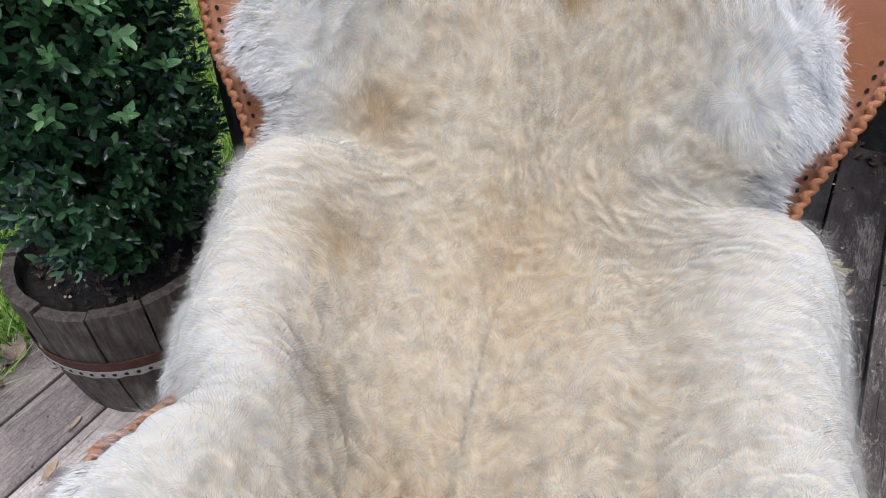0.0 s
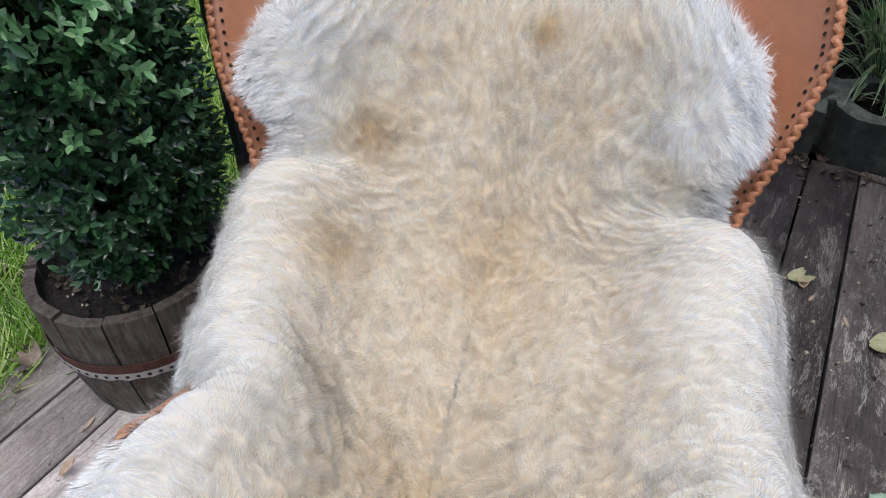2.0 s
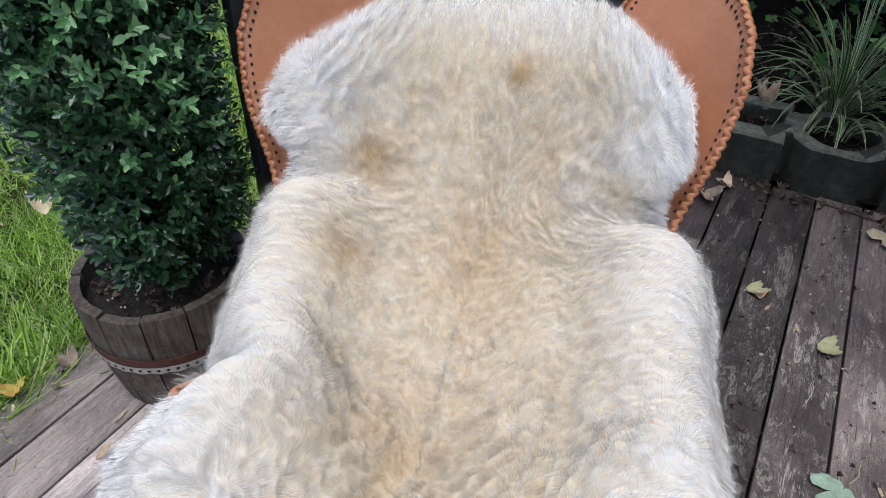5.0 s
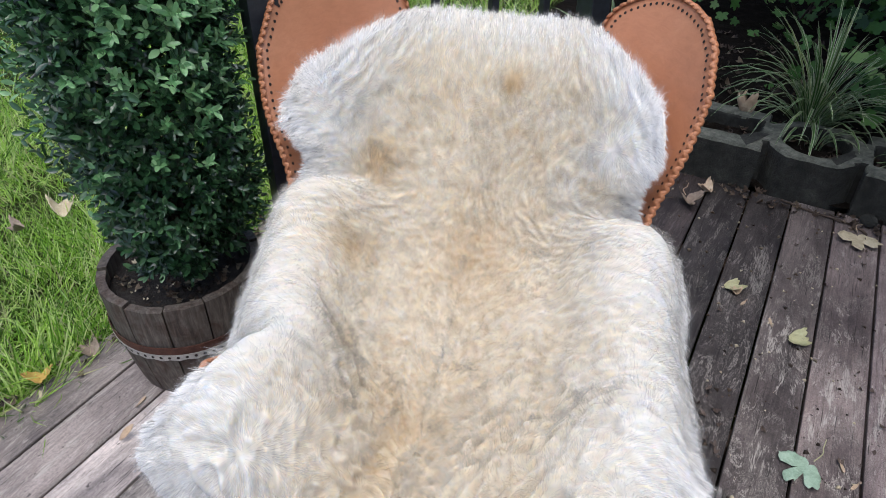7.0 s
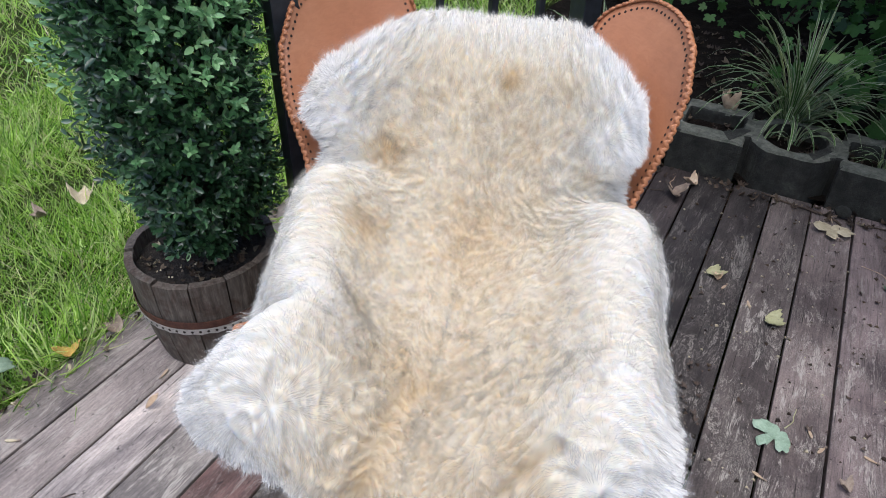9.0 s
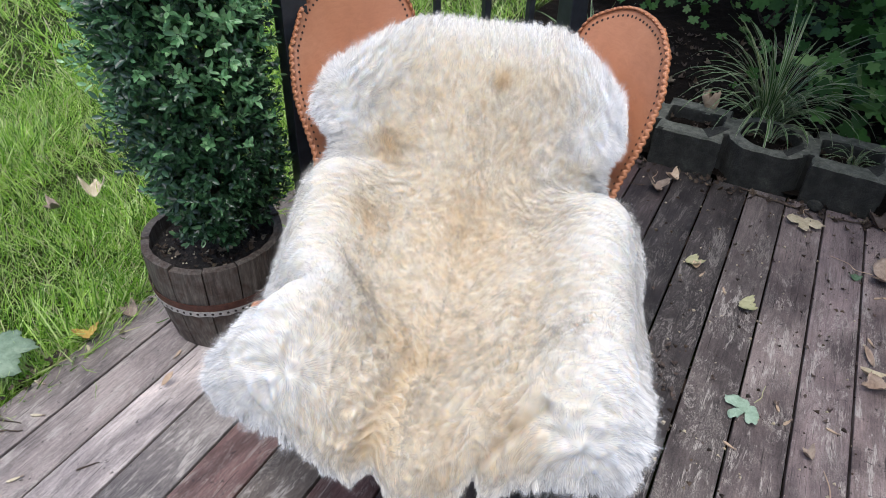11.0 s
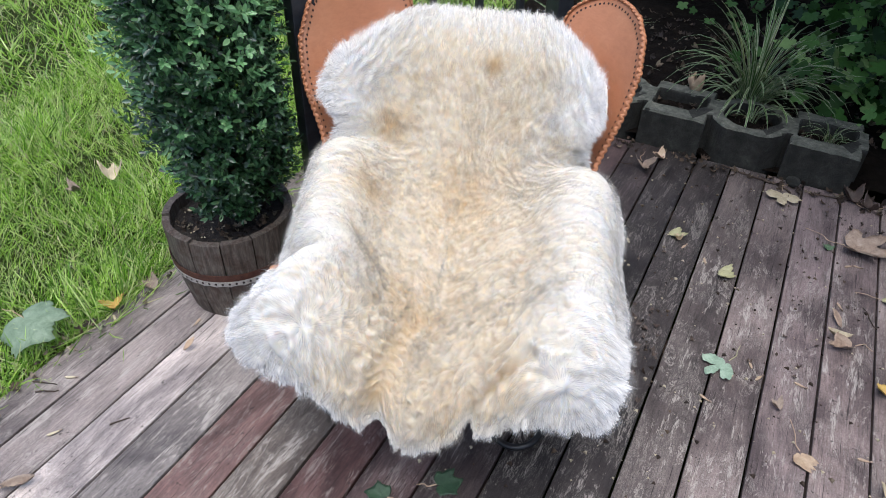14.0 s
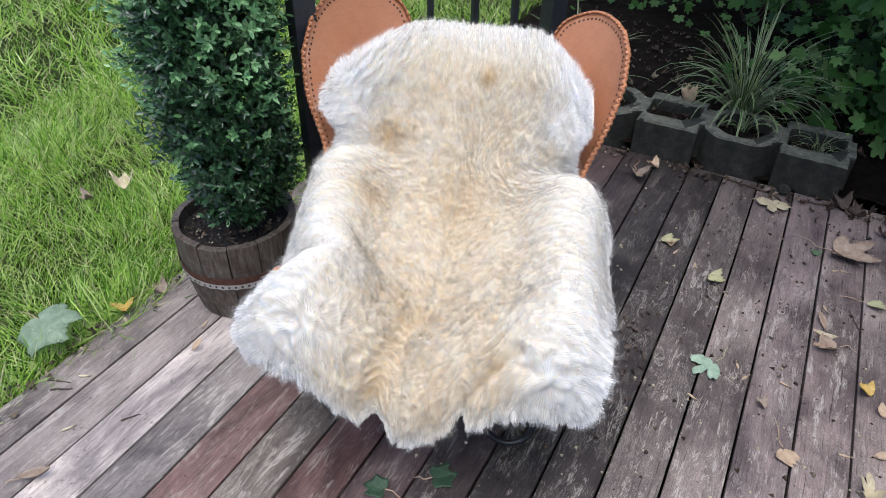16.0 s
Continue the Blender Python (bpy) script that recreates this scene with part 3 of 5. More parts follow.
# the hide from the back to the front: middle line (back, height), then the lines at two fifths, over the rim, and at the edge (half width, back, height)
MID = ((0.63, 0.52, 0.385, 0.245, 0.08, -0.06, -0.19, -0.285, -0.345, -0.365), (0.86, 0.67, 0.49, 0.385, 0.335, 0.315, 0.312, 0.31, 0.275, 0.165))
HALF = ((0.13, 0.17, 0.13, 0.19, 0.20, 0.20, 0.19, 0.17, 0.15, 0.13), (0.61, 0.46, 0.345, 0.22, 0.075, -0.06, -0.18, -0.28, -0.35, -0.365), (0.87, 0.695, 0.525, 0.455, 0.42, 0.40, 0.392, 0.40, 0.325, 0.185))
OVER = ((0.225, 0.30, 0.262, 0.335, 0.345, 0.35, 0.345, 0.32, 0.29, 0.25), (0.56, 0.335, 0.26, 0.16, 0.07, -0.03, -0.13, -0.24, -0.335, -0.36), (0.885, 0.73, 0.58, 0.58, 0.53, 0.49, 0.485, 0.505, 0.43, 0.24))
EDGE = ((0.28, 0.36, 0.318, 0.395, 0.42, 0.43, 0.395, 0.385, 0.375, 0.31), (0.52, 0.25, 0.22, 0.15, 0.03, -0.06, -0.16, -0.28, -0.335, -0.35), (0.89, 0.75, 0.63, 0.52, 0.42, 0.38, 0.45, 0.48, 0.38, 0.21))
RIGHT = (0.98, 0.945, 0.96, 0.965, 0.965, 0.985, 1.0, 1.03, 1.06, 1.08)
LEFT = (0.99, 1.0, 0.985, 0.915, 0.885, 0.84, 0.645, 0.77, 0.95, 0.93)
LEFT_UP = (0.0, 0.0, 0.0, 0.0, 0.0, 0.015, 0.03, 0.038, 0.038, 0.015)
RIGHT_UP = (0.0, 0.0, 0.0, 0.0, 0.03, 0.03, 0.03, 0.02, 0.03, 0.05)
ACROSS = (0.0, 0.4, 0.78, 1.0)


def pelt(u, v):
    """A place on the hide, u from -1 to 1 across, v from 0 (back) to 1 (front)."""
    a = np.abs(u)
    wide = np.where(u < 0, glide(KS, LEFT, v), glide(KS, RIGHT, v))
    cols = [np.stack([0 * v, glide(KS, MID[0], v), glide(KS, MID[1], v)], -1)]
    for line in (HALF, OVER, EDGE):
        cols.append(np.stack([glide(KS, line[0], v), glide(KS, line[1], v), glide(KS, line[2], v)], -1))
    flip = np.array([-1.0, 1.0, 1.0])
    slopes = [(cols[1] - cols[1] * flip) / (2 * ACROSS[1])]
    for k in (1, 2):
        h0, h1 = ACROSS[k] - ACROSS[k - 1], ACROSS[k + 1] - ACROSS[k]
        slopes.append(((cols[k] - cols[k - 1]) / h0 * h1 + (cols[k + 1] - cols[k]) / h1 * h0) / (h0 + h1))
    slopes.append((cols[3] - cols[2]) / (ACROSS[3] - ACROSS[2]))
    out = np.zeros((len(u), 3))
    for k in range(3):
        h = ACROSS[k + 1] - ACROSS[k]
        m = (a >= ACROSS[k]) if k == 2 else (a >= ACROSS[k]) & (a < ACROSS[k + 1])
        t = ((a - ACROSS[k]) / h)[:, None]
        p = (1 + 2 * t) * (1 - t) ** 2 * cols[k] + t * (1 - t) ** 2 * h * slopes[k] + t * t * (3 - 2 * t) * cols[k + 1] + t * t * (t - 1) * h * slopes[k + 1]
        out = np.where(m[:, None], p, out)
    out[:, 0] *= np.sign(u) * wide
    out[:, 2] += np.where(u > 0, glide(KS, RIGHT_UP, v) * np.sin(math.pi * np.clip(a, 0, 1)), glide(KS, LEFT_UP, v) * a)
    return out


def pelt_end(u):
    """The front edge: two legs and a tongue between them, with clefts."""
    cleft = 0.022 * np.exp(-((u + 0.19) / 0.05) ** 2) + 0.022 * np.exp(-((u - 0.35) / 0.055) ** 2)
    return 0.95 + 0.025 * np.exp(-((u - 0.08) / 0.14) ** 2) - cleft - 0.04 * np.clip((np.abs(u) - 0.7) / 0.3, 0, 1) ** 2


def pelt_at(u, s):
    start = 0.034 + 0.05 * np.clip((np.abs(u) - 0.5) / 0.5, 0, 1) ** 2
    return pelt(u, start + (pelt_end(u) - start) * s)


def pelt_frame(u, s):
    p = pelt_at(u, s)
    du = pelt_at(u + 2e-3, s) - pelt_at(u - 2e-3, s)
    dv = pelt_at(u, s + 2e-3) - pelt_at(u, s - 2e-3)
    n = unit(np.cross(dv, du))
    n = n * np.where(n[:, 2:3] + 0.6 * -n[:, 1:2] < 0, -1, 1)
    return p, unit(du), unit(dv), n, np.linalg.norm(np.cross(du, dv), axis=1)


NU, NV = 49, 73
gu, gs = np.meshgrid(np.linspace(-1, 1, NU), np.linspace(0, 1, NV), indexing="ij")
hp, _, _, hn, _ = pelt_frame(gu.ravel(), gs.ravel())
i, j = np.meshgrid(np.arange(NU - 1), np.arange(NV - 1), indexing="ij")
a = (i * NV + j).ravel()
quads = np.stack([a, a + NV, a + NV + 1, a + 1], -1)
rim_ids = np.concatenate([np.arange(NV), np.arange(1, NU) * NV + NV - 1, (NU - 1) * NV + np.arange(NV - 2, -1, -1), np.arange(NU - 2, 0, -1) * NV])
side = np.stack([rim_ids, np.roll(rim_ids, -1), np.roll(rim_ids, -1) + len(hp), rim_ids + len(hp)], -1)
tagged(mesh_np("hide", np.concatenate([hp + 0.006 * hn, hp]), np.concatenate([quads, quads[:, ::-1] + len(hp), side]), HIDE, skin, True), "thin cream hide under the wool")


# folds where the wool dips and parts: line through the fleece, reach and depth
CREASES = (
    (((-0.062, -0.37, 0.23), (-0.074, -0.345, 0.30), (-0.080, -0.30, 0.35), (-0.070, -0.20, 0.35), (-0.02, -0.14, 0.335)), 0.034, 0.020),
    (((0.130, -0.37, 0.27), (0.150, -0.35, 0.35), (0.203, -0.332, 0.408), (0.262, -0.311, 0.466)), 0.012, 0.024),
    (((-0.315, 0.25, 0.61), (-0.23, 0.27, 0.57), (-0.13, 0.30, 0.53)), 0.030, 0.012),
    (((0.30, 0.215, 0.60), (0.25, 0.235, 0.585), (0.17, 0.28, 0.54)), 0.028, 0.014),
    (((-0.315, 0.14, 0.53), (-0.22, 0.115, 0.47)), 0.035, 0.007),
    (((-0.31, -0.17, 0.46), (-0.20, -0.16, 0.42), (-0.11, -0.17, 0.37)), 0.035, 0.012),
    (((0.36, -0.10, 0.50), (0.26, 0.02, 0.45), (0.18, 0.08, 0.40)), 0.05, 0.006),
)
# whorls from which the locks spread
WHORLS = (((-0.228, -0.335, 0.465), 0.085, 1.5), ((0.315, -0.350, 0.445), 0.075, 1.5), ((0.285, 0.30, 0.69), 0.06, 1.0), ((0.045, 0.537, 0.707), 0.035, 0.9), ((0.035, -0.365, 0.25), 0.06, 0.8), ((0.37, -0.16, 0.52), 0.05, 0.8))


def part_lines(p):
    """Where the wool parts: the push away from the folds, how near they are, and how deep."""
    parting, fade, depth = np.zeros((len(p), 3)), np.zeros(len(p)), np.zeros(len(p))
    for line, reach, deep in CREASES:
        far, off = np.full(len(p), 9.0), np.zeros((len(p), 3))
        for a, b in zip(line, line[1:]):
            a, b = np.array(a), np.array(b)
            t = np.clip((p - a) @ (b - a) / np.sum((b - a) ** 2), 0, 1)[:, None]
            gap = p - (a + t * (b - a))
            dist_g = np.linalg.norm(gap, axis=1)
            m = dist_g < far
            far, off = np.where(m, dist_g, far), np.where(m[:, None], gap, off)
        w = np.exp(-(far / reach) ** 2)
        parting += off / np.maximum(far, 0.006)[:, None] * (0.9 * w * min(1.0, deep / 0.018))[:, None]
        fade = np.maximum(fade, np.exp(-(far / (0.7 * reach)) ** 2) * min(1.0, deep / 0.020))
        depth = np.maximum(depth, w * deep)
    return parting, fade, depth


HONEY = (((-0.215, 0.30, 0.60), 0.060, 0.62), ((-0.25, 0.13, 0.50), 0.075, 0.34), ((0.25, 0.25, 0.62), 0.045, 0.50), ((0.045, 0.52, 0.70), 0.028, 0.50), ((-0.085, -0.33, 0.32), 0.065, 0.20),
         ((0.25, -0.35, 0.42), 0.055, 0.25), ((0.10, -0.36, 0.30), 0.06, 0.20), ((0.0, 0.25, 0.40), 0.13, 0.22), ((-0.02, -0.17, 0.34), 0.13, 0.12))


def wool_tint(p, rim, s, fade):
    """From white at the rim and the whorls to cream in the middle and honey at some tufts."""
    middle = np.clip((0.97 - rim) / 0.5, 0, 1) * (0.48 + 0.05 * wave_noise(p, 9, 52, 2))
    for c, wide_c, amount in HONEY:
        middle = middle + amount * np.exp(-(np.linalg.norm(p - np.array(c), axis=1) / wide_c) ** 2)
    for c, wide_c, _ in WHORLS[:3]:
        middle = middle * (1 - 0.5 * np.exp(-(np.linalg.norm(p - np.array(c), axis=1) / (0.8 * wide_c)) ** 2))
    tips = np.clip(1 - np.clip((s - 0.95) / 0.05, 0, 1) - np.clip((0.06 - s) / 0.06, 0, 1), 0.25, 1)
    # fade tints the folds: tan roots, plus some shade put into colour
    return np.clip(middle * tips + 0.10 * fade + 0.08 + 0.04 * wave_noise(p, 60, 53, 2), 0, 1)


def hair_way(p, u, s, eu, ev, n):
    """The way the locks lie along the hide, and how near a fold is."""
    rim = np.abs(u)
    parting, fade, depth = part_lines(p)
    ends = np.clip((s - 0.80) / 0.20, 0, 1) ** 1.5 - np.clip((0.14 - s) / 0.14, 0, 1) ** 2
    way = eu * (0.28 * np.tanh(2.5 * u) + 0.9 * np.sign(u) * np.clip((rim - 0.72) / 0.28, 0, 1) ** 2)[:, None]
    way = way + ev * (1.0 * ends + 0.22 * np.clip((s - 0.2) / 0.4, 0, 1) - 0.10)[:, None] + parting
    for c, reach, power in WHORLS:
        off = p - np.array(c)
        far = np.linalg.norm(off, axis=1, keepdims=True)
        way = way + power * off / np.maximum(far, 0.01) * np.exp(-(far / reach) ** 2)
    way = way + 0.18 * np.stack([wave_noise(p, 15, 40 + q, 2) for q in (1, 2, 3)], -1) + 0.26 * np.stack([wave_noise(p, 75, 44 + q, 2) for q in (1, 2, 3)], -1)
    way = way - n * np.sum(way * n, 1, keepdims=True)
    return way / np.maximum(np.linalg.norm(way, axis=1, keepdims=True), 0.8), fade, depth


# the body of the wool: a thick sheet in whose surface the locks run as soft ridges
NU, NV = 381, 511
gu, gs = np.meshgrid(np.linspace(-1, 1, NU), np.linspace(0, 1, NV), indexing="ij")
gu, gs = gu.ravel(), gs.ravel()
wp, weu, wev, wnn, _ = pelt_frame(gu, gs)
lie, near_line, dip = hair_way(wp, gu, gs, weu, wev, wnn)
grid = wp.reshape(NU, NV, 3)
cell_u = np.maximum(np.linalg.norm(np.gradient(grid, axis=0), axis=-1), 5e-4)
cell_v = np.maximum(np.linalg.norm(np.gradient(grid, axis=1), axis=-1), 5e-4)
flow = unit(lie).reshape(NU, NV, 3)
flow_u = np.sum(flow * weu.reshape(NU, NV, 3), -1) / cell_u
flow_v = np.sum(flow * wev.reshape(NU, NV, 3), -1) / cell_v


def blur(a, times):
    for _ in range(times):
        a = (a + np.roll(a, 1, 0) + np.roll(a, -1, 0)) / 3
        a = (a + np.roll(a, 1, 1) + np.roll(a, -1, 1)) / 3
    return a


def combed(seed, soft, reach, step=0.0016):
    """Noise drawn out along the lie of the locks, with unit spread."""
    a = blur(np.random.default_rng(seed).normal(size=(NU, NV)), soft)
    total = np.zeros((NU, NV))
    i0, j0 = np.meshgrid(np.arange(NU, dtype=float), np.arange(NV, dtype=float), indexing="ij")
    for way in (1, -1):
        x, y = i0.copy(), j0.copy()
        for k in range(int(reach / step)):
            xi, yi = np.clip(x, 0, NU - 1).astype(int), np.clip(y, 0, NV - 1).astype(int)
            total += a[xi, yi] * (1 - k * step / reach)
            x += way * step * flow_u[xi, yi]
            y += way * step * flow_v[xi, yi]
    total = total - blur(total, 30)
    return np.clip(total / total.std(), -2.4, 2.4)


FINE, LOCK, TUFT = combed(61, 1, 0.008), combed(62, 5, 0.010), combed(63, 23, 0.014)
border = np.clip((1 - np.abs(gu)) / 0.30, 0, 1) * np.clip(gs / 0.08, 0, 1) * np.clip((1 - gs) / 0.09, 0, 1)
border = np.sqrt(1 - (1 - border) ** 2)
curly = np.clip((gs - 0.52) / 0.25, 0, 1)
relief = (1 - 0.75 * near_line) * (0.0003 * FINE.ravel() + (0.0010 + 0.0010 * curly) * LOCK.ravel() + (0.0013 + 0.0022 * curly) * TUFT.ravel()) * (1 - 0.5 * np.exp(-((gu + 0.8) / 0.3) ** 2 - ((gs - 0.68) / 0.12) ** 2))
thick = 0.026 + 0.013 * border - dip + relief * (0.45 + 0.55 * border)
away = weu * (np.sign(gu) * np.clip((np.abs(gu) - 0.72) / 0.28, 0, 1) ** 1.5 * 1.1)[:, None] + wev * (1.0 * np.clip((gs - 0.92) / 0.08, 0, 1) ** 1.5 - 0.9 * np.clip((0.08 - gs) / 0.08, 0, 1) ** 1.5)[:, None]
puff = unit(wnn + away)
body = wp + np.maximum(thick, 0.010)[:, None] * puff
i, j = np.meshgrid(np.arange(NU - 1), np.arange(NV - 1), indexing="ij")
a = (i * NV + j).ravel()
rim_ids = np.concatenate([np.arange(NV), np.arange(1, NU) * NV + NV - 1, (NU - 1) * NV + np.arange(NV - 2, -1, -1), np.arange(NU - 2, 0, -1) * NV])
quads = np.stack([a, a + NV, a + NV + 1, a + 1], -1)
skirt = np.stack([rim_ids, np.roll(rim_ids, -1), np.roll(rim_ids, -1) + len(body), rim_ids + len(body)], -1)
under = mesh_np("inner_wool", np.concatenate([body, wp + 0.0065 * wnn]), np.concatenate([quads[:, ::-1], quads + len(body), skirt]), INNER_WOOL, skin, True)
# body tinted creamier, for the warm light scattered in the gaps
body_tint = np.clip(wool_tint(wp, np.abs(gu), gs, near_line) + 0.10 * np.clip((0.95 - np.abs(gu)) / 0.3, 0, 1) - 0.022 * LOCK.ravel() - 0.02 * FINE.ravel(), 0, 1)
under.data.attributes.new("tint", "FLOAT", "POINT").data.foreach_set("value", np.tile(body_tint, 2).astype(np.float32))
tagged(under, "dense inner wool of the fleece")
body3, puff3 = body.reshape(NU, NV, 3), puff.reshape(NU, NV, 3)


def on_body(u, s, field):
    """A field of the body's grid at any place."""
    x, y = np.clip((u + 1) / 2 * (NU - 1), 0, NU - 1.001), np.clip(s * (NV - 1), 0, NV - 1.001)
    xi, yi = x.astype(int), y.astype(int)
    fx, fy = x - xi, y - yi
    if field.ndim == 3:
        fx, fy = fx[:, None], fy[:, None]
    return (field[xi, yi] * (1 - fx) + field[xi + 1, yi] * fx) * (1 - fy) + (field[xi, yi + 1] * (1 - fx) + field[xi + 1, yi + 1] * fx) * fy


def fleece(count, length, seed, fringe=False):
    """Wool fibres on the body: bent tapering blades that lie along the locks and gather at their tips."""
    r = np.random.default_rng(seed)
    u, s = r.uniform(-1, 1, count * 2), r.uniform(0, 1, count * 2)
    if fringe:
        side = r.integers(0, 10, count * 2)
        u = np.where(side < 7, np.sign(u) * r.uniform(0.90, 1.0, count * 2), u)
        s = np.where(side == 7, r.uniform(0, 0.025, count * 2), np.where(side > 7, r.uniform(0.97, 1.0, count * 2), s))
    p, eu, ev, n, area = pelt_frame(u, s)
    if fringe:
        out = np.where((side < 7)[:, None], eu * np.sign(u)[:, None], ev * np.where(side == 7, -1.0, 1.0)[:, None])
        area = np.ones(len(u))
    keep = r.uniform(0, 1, len(u)) < area / np.percentile(area, 99) * (0.5 if fringe else 1.0)
    p, eu, ev, n, u, s = p[keep], eu[keep], ev[keep], n[keep], u[keep], s[keep]
    k = len(p)
    rim = np.abs(u)
    lean, fade, _ = hair_way(p, u, s, eu, ev, n)
    top, face = on_body(u, s, body3), unit(on_body(u, s, puff3))
    if fringe:
        lean = unit(lean + 1.1 * out[keep] + r.normal(0, 0.22, (k, 3)))
        face = unit(face + r.uniform(-0.7, 0.5, (k, 1)) * n)
    ridge = on_body(u, s, LOCK) * 0.7 + on_body(u, s, FINE) * 0.3
    front = np.clip((s - 0.52) / 0.25, 0, 1)
    # locks: neighbouring fibres share a way and a length and meet at their tips
    cells = np.array([60.0, 88.0])
    q = np.stack([(u + 1) / 2, s], -1) * cells + 0.6 * np.stack([wave_noise(p, 45, 81, 1), wave_noise(p, 45, 82, 1)], -1)
    table = np.random.default_rng(83).uniform(0, 1, (70, 100, 6))
    best, offset, luck = np.full(k, 9e9), np.zeros((k, 2)), np.zeros((k, 4))
    for di in (-1, 0, 1):
        for dj in (-1, 0, 1):
            cell = np.floor(q).astype(int) + (di, dj)
            pick = table[cell[:, 0] % 70, cell[:, 1] % 100]
            gap = q - (cell + pick[:, :2])
            far = np.sum(gap ** 2, 1)
            m = far < best
            best, offset, luck = np.where(m, far, best), np.where(m[:, None], gap, offset), np.where(m[:, None], pick[:, 2:], luck)
    gather = eu * (offset[:, :1] * on_body(u, s, cell_u)[:, None] * (NU - 1) / cells[0]) + ev * (offset[:, 1:] * on_body(u, s, cell_v)[:, None] * (NV - 1) / cells[1])
    tight = (0.12 + 0.2 * front)[:, None]
    lean = lean + (luck[:, :3] - 0.5) * (0.40 + 0.45 * front)[:, None] + r.normal(0, 0.11, (k, 3))
    size = length * r.uniform(0.65, 1.2, k) * (0.85 + 0.35 * luck[:, 3]) * (1 + 0.10 * ridge) * (1 + 0.2 * front) * (1 - 0.5 * fade) * (0.78 + 0.45 * np.clip((rim - 0.6) / 0.4, 0, 1) + 0.15 * front)
    size = np.clip(size, 0.3 * length, 1.6 * length)[:, None]
    hang = np.clip((s - 0.9) / 0.1, 0, 1) + (0.6 if fringe else 0.0) * np.clip((rim - 0.9) / 0.1, 0, 1)
    sag = np.array([0, 0, -0.25]) * (0.3 + hang)[:, None] + r.normal(0, 0.07, (k, 3))
    c0 = top - 0.004 * face
    c1 = c0 + unit(0.6 * face + 0.75 * lean) * size * 0.36 - 0.15 * tight * gather
    c2 = c1 + unit(0.35 * face + 1.0 * lean + sag) * size * 0.36 - 0.35 * tight * gather
    c3 = c2 + unit(0.05 * face + 1.0 * lean + 2 * sag) * size * 0.30 - 0.35 * tight * gather
    open_side = face + r.normal(0, 0.25, (k, 3))
    wide = unit(np.cross(c2 - c1, open_side)) * r.uniform(0.7, 1.3, k)[:, None] * (0.0006 if fringe else 0.0004)
    verts = np.stack([c0, c1 - wide, c1 + wide, c2 - 0.8 * wide, c2 + 0.8 * wide, c3], 1)
    ids = (np.arange(k) * 6)[:, None]
    tris = np.concatenate([ids + np.array(t) for t in ((0, 2, 1), (1, 2, 3), (3, 2, 4), (3, 4, 5))])
    ob = mesh_np("fringe" if fringe else "wool", verts.reshape(-1, 3), [tris], FRINGE_WOOL if fringe else WOOL, skin, True)
    # each fibre shades like a round hair that looks out of the fleece
    axes = np.stack([unit(c1 - c0), unit(c2 - c1), unit(c2 - c1), unit(c3 - c2), unit(c3 - c2), unit(c3 - c2)], 1)
    # normals turned skyward at rim and fringe, to brighten them
    edge = np.maximum(np.clip((rim - 0.75) / 0.2, 0, 1), np.clip((s - 0.88) / 0.1, 0, 1))[:, None]
    up = unit((n + np.array([0, 0, 0.6]) if fringe else face * (1 - edge) + (n + np.array([0, 0, 0.5])) * edge) + 0.22 * (luck[:, :3] - 0.5) + r.normal(0, 0.08, (k, 3)))[:, None]
    round_n = unit(up - 0.2 * axes * np.sum(up * axes, 2, keepdims=True))
    ob.data.normals_split_custom_set_from_vertices(round_n.reshape(-1, 3).astype(np.float32))
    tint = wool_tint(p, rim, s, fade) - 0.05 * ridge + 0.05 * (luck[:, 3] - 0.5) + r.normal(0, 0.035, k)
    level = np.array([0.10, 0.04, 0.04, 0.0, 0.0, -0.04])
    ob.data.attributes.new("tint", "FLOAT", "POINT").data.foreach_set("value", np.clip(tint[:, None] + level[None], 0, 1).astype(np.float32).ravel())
    return tagged(ob, "dense soft cream wool with white fringe", kind="stuff")


fleece(250000, 0.027, 31)
fleece(80000, 0.018, 37, True)

# ---- barrel planter with box bush ----
BARREL = Matrix.Translation((-1.04, 0.79, 0.0))
barrel = empty("barrel_planter", BARREL, "weathered half barrel planter of wooden staves with rusty hoop", "planter")
R0, R1, HB = 0.160, 0.188, 0.298
STAVES = 13
for k in range(STAVES):
    bm = bmesh.new()
    a0, a1 = (k + 0.02) * math.tau / STAVES, (k + 0.98) * math.tau / STAVES
    rows = []
    dz = 0.004 * math.sin(k * 3.7)
    for q in range(5):
        z = 0.002 + (HB + dz - 0.002) * q / 4
        ra = R0 + (R1 - R0) * q / 4 + 0.008 * math.sin(math.pi * q / 4) + 0.0012 * math.sin(k * 5.1)
        rows.append([bm.verts.new((rr * math.cos(aa), rr * math.sin(aa), z)) for rr, aa in ((ra, a0), (ra * 1.004, (a0 + a1) / 2), (ra, a1), (ra - 0.021, a1), (ra - 0.021, (a0 + a1) / 2), (ra - 0.021, a0))])
    for q in range(4):
        for m in range(6):
            bm.faces.new((rows[q][m], rows[q][(m + 1) % 6], rows[q + 1][(m + 1) % 6], rows[q + 1][m]))
    bm.faces.new(rows[0][::-1])
    bm.faces.new(rows[-1])
    bmesh.ops.recalc_face_normals(bm, faces=bm.faces)
    part("stave", bm, STAVE, barrel)


